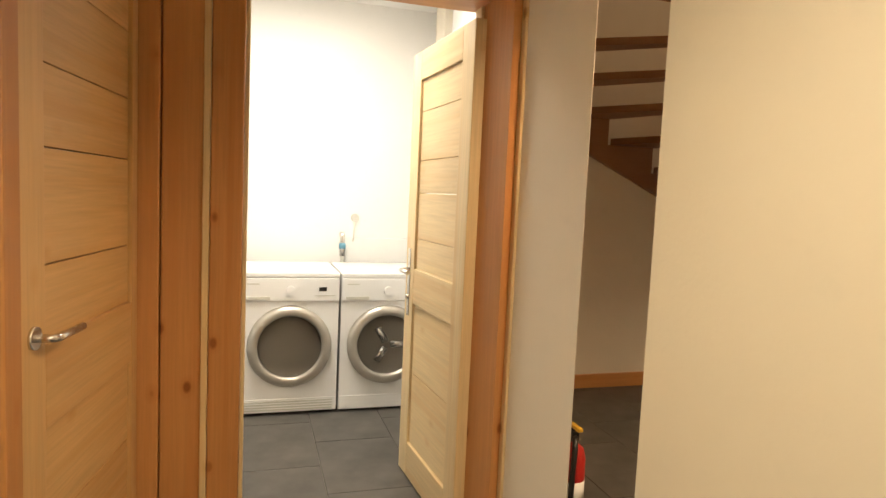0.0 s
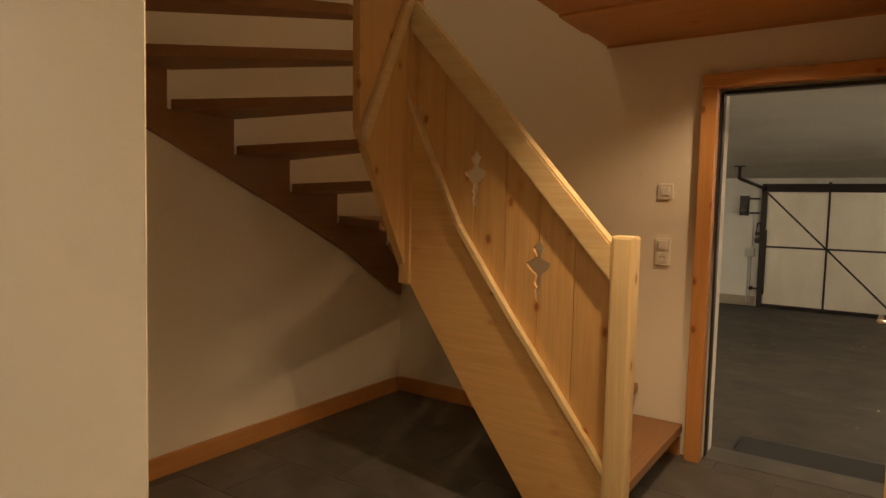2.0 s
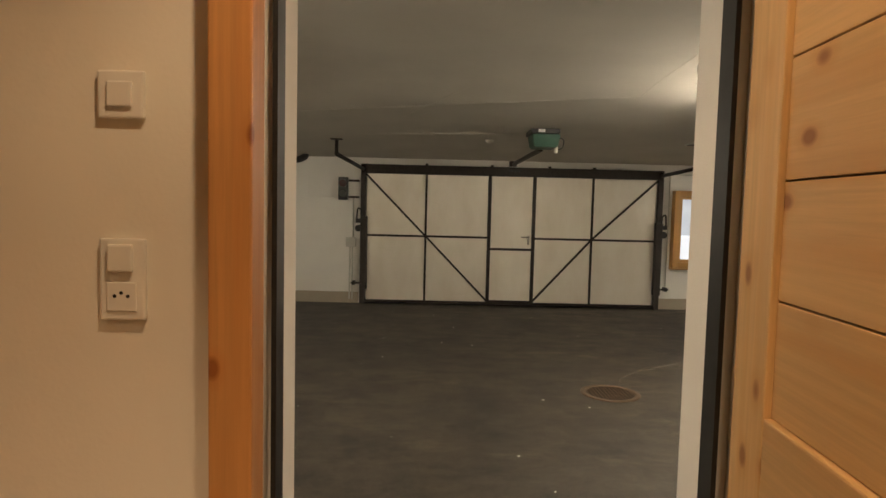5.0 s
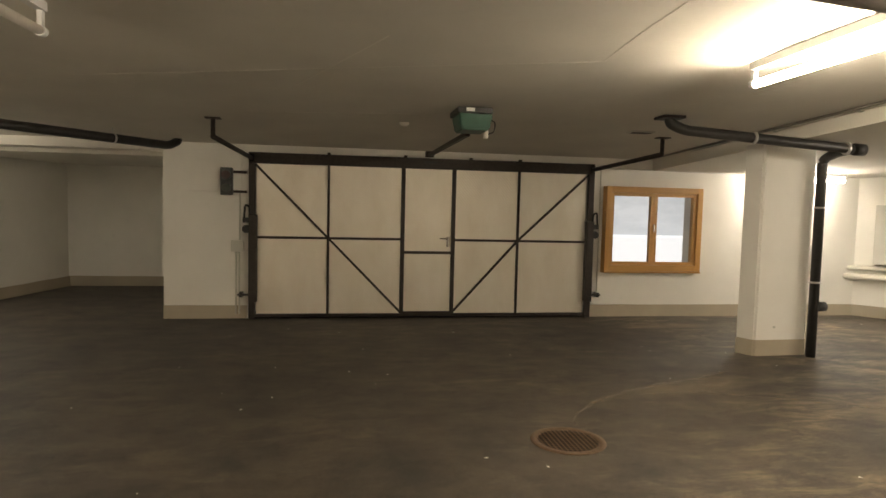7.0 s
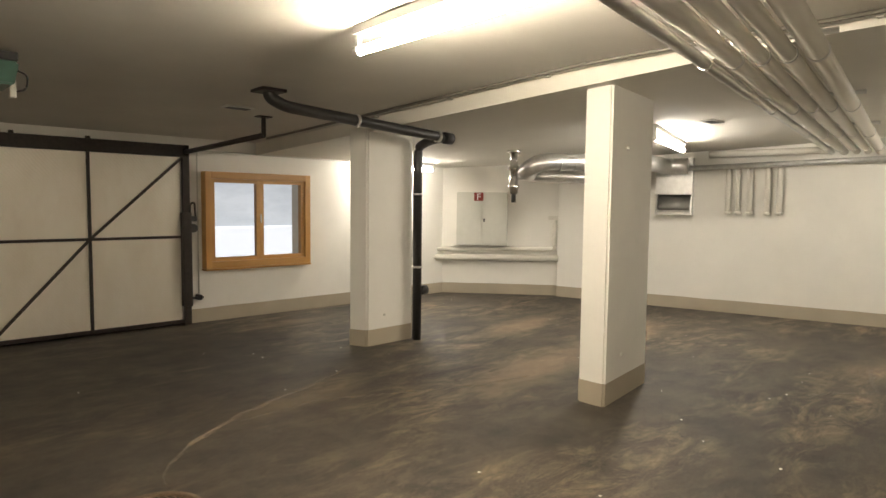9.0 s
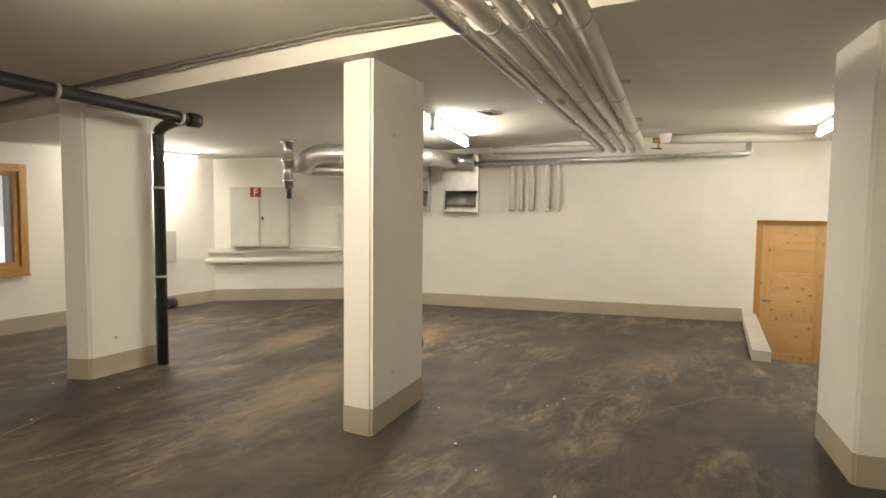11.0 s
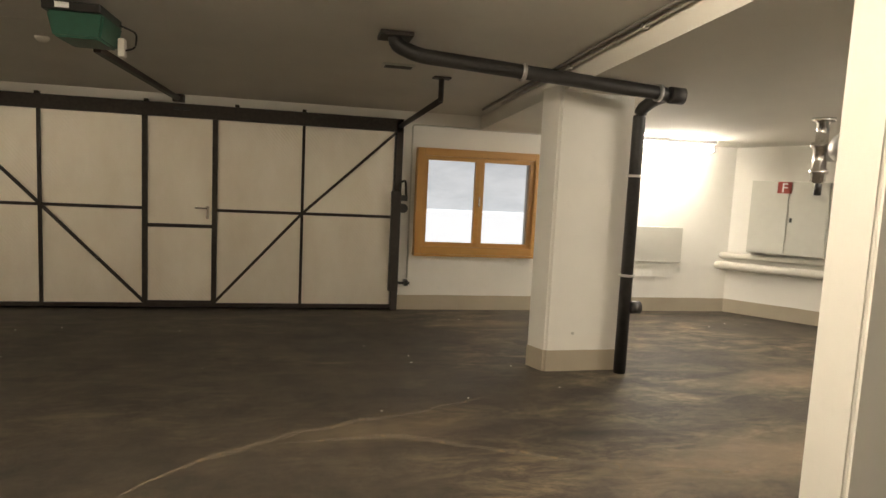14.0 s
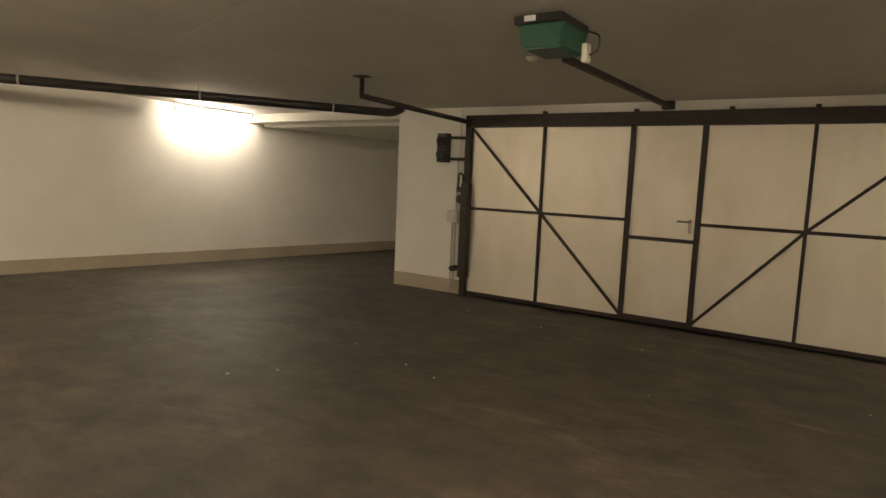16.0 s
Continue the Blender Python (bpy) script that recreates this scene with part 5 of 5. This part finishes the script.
# ---- laundry ----
def washer(name, label, y0, drum):
    X = -1.85
    W = 0.578
    ob = thing(name, label, name.replace("_", " "), (X - 0.3, y0 + W / 2, HF))
    y1 = y0 + W
    yc = (y0 + y1) / 2
    if drum:
        bm = boxm(X - 0.60, X - 0.30, y0 + 0.003, y1 - 0.003, HF + 0.015, HF + 0.83, 0.008)
        box(bm, X - 0.30, X - 0.012, y0 + 0.003, y0 + 0.02, HF + 0.015, HF + 0.83)
        box(bm, X - 0.30, X - 0.012, y1 - 0.02, y1 - 0.003, HF + 0.015, HF + 0.83)
        box(bm, X - 0.30, X - 0.012, y0 + 0.02, y1 - 0.02, HF + 0.015, HF + 0.03)
        ya, za, zb = W / 2 - 0.003, -0.405, 0.41
        turns = sorted([math.tau * k / 48 for k in range(48)] + [math.atan2(z, y) % math.tau for y in (-ya, ya) for z in (za, zb)])
        rings = []
        for a in turns:
            c, s = math.cos(a), math.sin(a)
            k = min(ya / abs(c) if abs(c) > 1e-6 else 9, (zb if s > 0 else za) / s if abs(s) > 1e-6 else 9)
            rings.append([bm.verts.new((X - d, yc + c * q, HF + 0.42 + s * q)) for d, q in ((0.012, k), (0, k), (0, 0.187), (0.012, 0.187))])
        for r0, r1 in zip(rings, rings[1:] + rings[:1]):
            for k in range(4):
                bm.faces.new((r0[k], r0[(k + 1) % 4], r1[(k + 1) % 4], r1[k]))
        bmesh.ops.recalc_face_normals(bm, faces=bm.faces)
        part("body", bm, M_WHITE, ob)
    else:
        part("body", boxm(X - 0.60, X, y0 + 0.003, y1 - 0.003, HF + 0.015, HF + 0.83, 0.008), M_WHITE, ob)
    part("top", boxm(X - 0.60, X + 0.008, y0 + 0.002, y1 - 0.002, HF + 0.83, HF + 0.86, 0.008), M_WHITE, ob)
    part("control_panel", boxm(X, X + 0.012, y0 + 0.004, y1 - 0.004, HF + 0.69, HF + 0.828, 0.005), M_WHITE, ob)
    part("drawer", boxm(X + 0.012, X + 0.016, y0 + 0.03, y0 + 0.17, HF + 0.70, HF + 0.718, 0.001), M_GREY, ob)
    part("lettering", boxm(X + 0.012, X + 0.0135, y0 + 0.04, y0 + 0.11, HF + 0.79, HF + 0.797), M_GREY, ob)
    part("dial", tube([(X + 0.012, yc, HF + 0.755), (X + 0.034, yc, HF + 0.755)], 0.027, 20), M_WHITE, ob, "white round dial")
    part("display", boxm(X + 0.012, X + 0.0145, y1 - 0.125, y1 - 0.08, HF + 0.752, HF + 0.775), M_BLACK, ob, "small black display")
    part("buttons", boxm(X + 0.012, X + 0.015, y1 - 0.15, y1 - 0.03, HF + 0.722, HF + 0.727), M_GREY, ob)
    mt = Matrix.Translation((X, yc, HF + 0.42)) @ Matrix.Rotation(radians(90), 4, "Y")
    d = part("door", lathe([(0.245, 0.0), (0.245, 0.02), (0.225, 0.04), (0.195, 0.045), (0.185, 0.03), (0.185, 0.012)], mt, 48), M_RING, ob, "round grey steel door ring")
    part("gasket", lathe([(0.185, 0.004), (0.14, 0.004)], mt, 40), M_BLACK if not drum else M_GREY, d)
    part("drum", lathe([(0.186, 0.003), (0.16, -0.05), (0.15, -0.25), (0.0, -0.27)] if drum else [(0.186, 0.006), (0.0, 0.007)], mt, 40), M_DRUM if drum else plain("dark_drum", (0.035, 0.032, 0.028), 0.35, 0.0), d)
    if drum:
        for a in (90, 210, 330):
            c, s = math.cos(radians(a)), math.sin(radians(a))
            part("paddle", tube([tuple(mt @ Vector((0.02 * c, 0.02 * s, 0.008))), tuple(mt @ Vector((0.12 * c, 0.12 * s, 0.006)))], 0.024, 10), M_CHROME, d)
    g = part("glass", lathe([(0.186, 0.02), (0.15, 0.032), (0.0, 0.04)], mt, 40), M_LENS, d)
    g.visible_shadow = False
    part("foot_panel", boxm(X, X + 0.006, y0 + 0.006, y1 - 0.006, HF + 0.02, HF + 0.10, 0.002), M_WHITE, ob)
    if not drum:
        for k in range(4):
            part("vent_slot", boxm(X + 0.006, X + 0.0085, y0 + 0.03, y1 - 0.03, HF + 0.032 + 0.016 * k, HF + 0.039 + 0.016 * k), M_GREY, ob)
    for yy in (y0 + 0.06, y1 - 0.06):
        part("foot", tube([(X - 0.06, yy, HF), (X - 0.06, yy, HF + 0.02)], 0.02, 10), M_BLACK, ob)
    return ob


washer("tumble_dryer", "white tumble dryer with dark porthole and grey ring", -4.33, False)
washer("washing_machine", "white washing machine with steel drum and grey ring", -3.745, True)
tp = thing("water_tap", "small chrome and blue wall tap with hose", "tap", (-2.5, -3.68, 1.2))
part("body", tube([(-2.549, -3.66, 1.25), (-2.49, -3.66, 1.25), (-2.49, -3.66, 1.10)], 0.018, 10, bend=0.02), M_CHROME, tp)
part("collar", tube([(-2.49, -3.66, 1.19), (-2.49, -3.66, 1.15)], 0.024, 12), plain("blue_plastic", (0.12, 0.3, 0.42), 0.4), tp)
part("hose", tube([(-2.49, -3.66, 1.12), (-2.49, -3.66, 0.9)], 0.012, 8), M_GREY, tp)
so = thing("wall_socket", "small grey round socket with hanging flex", "socket", (-2.55, -3.56, 1.38))
part("rose", tube([(-2.549, -3.57, 1.37), (-2.525, -3.57, 1.37)], 0.028, 14), M_GREY, so)
part("flex", tube([(-2.53, -3.57, 1.35), (-2.53, -3.58, 1.2)], 0.004, 6), M_SWITCH, so)
spl = thing("splash_panel", "low white panel behind the washing machine", "panel", (-2.54, -3.4, 1.1))
part("panel", boxm(-2.549, -2.53, -3.64, -3.05, 1.0, 1.23, 0.004), M_WHITE, spl)
sk = thing("utility_sink", "steel utility sink with dark bin below", "sink", (-2.2, -4.75, HF))
part("basin", boxm(-2.54, -2.0, -5.3, -4.36, HF + 0.78, HF + 0.90, 0.02), M_CHROME, sk)
for px, py in ((-2.05, -4.40), (-2.05, -5.25), (-2.5, -4.40), (-2.5, -5.25)):
    part("leg", tube([(px, py, HF), (px, py, HF + 0.80)], 0.015, 8), M_CHROME, sk)
part("drain_trap", tube([(-2.1, -4.42, HF + 0.79), (-2.1, -4.42, HF + 0.62)], 0.03, 10), M_BLACK, sk)
bn_ = thing("mop", "pale blue mop handle leaning by the laundry wall", "mop", (-2.3, -4.37, HF))
part("handle", tube([(-2.1, -4.40, HF), (-2.5, -4.37, 1.42)], 0.014, 8), plain("pale_blue_plastic", (0.42, 0.62, 0.66), 0.4), bn_)
part("head", boxm(-2.16, -2.02, -4.45, -4.35, HF, HF + 0.04, 0.01), plain("teal_cloth", (0.2, 0.5, 0.52), 0.9), bn_)

# ---- floor tiles ----
tile_me = {}
floor_hall = new("floor_hall")
tagged(floor_hall, "dark grey rectangular stone floor tiles", "floor", "", "structure")
TW, TD = 0.60, 0.42
r = 0
yy = -5.6
while yy < -0.03:
    d = min(TD, -0.012 - yy)
    xx = -2.6 - (r % 2) * 0.3
    while xx < 3.95:
        x0, x1 = max(xx, -2.6), min(xx + TW, 3.95)
        if x1 - x0 > 0.05 and d > 0.03:
            key = (round(x1 - x0, 3), round(d, 3))
            if key not in tile_me:
                tile_me[key] = mesh_of("tile", boxm(0.002, key[0] - 0.002, 0.002, key[1] - 0.002, -0.012, 0.0, 0.0015), M_TILE)
            o = new("tile", tile_me[key])
            o.location = (x0, yy, HF)
            o.parent = floor_hall
        xx += TW
    yy += TD
    r += 1
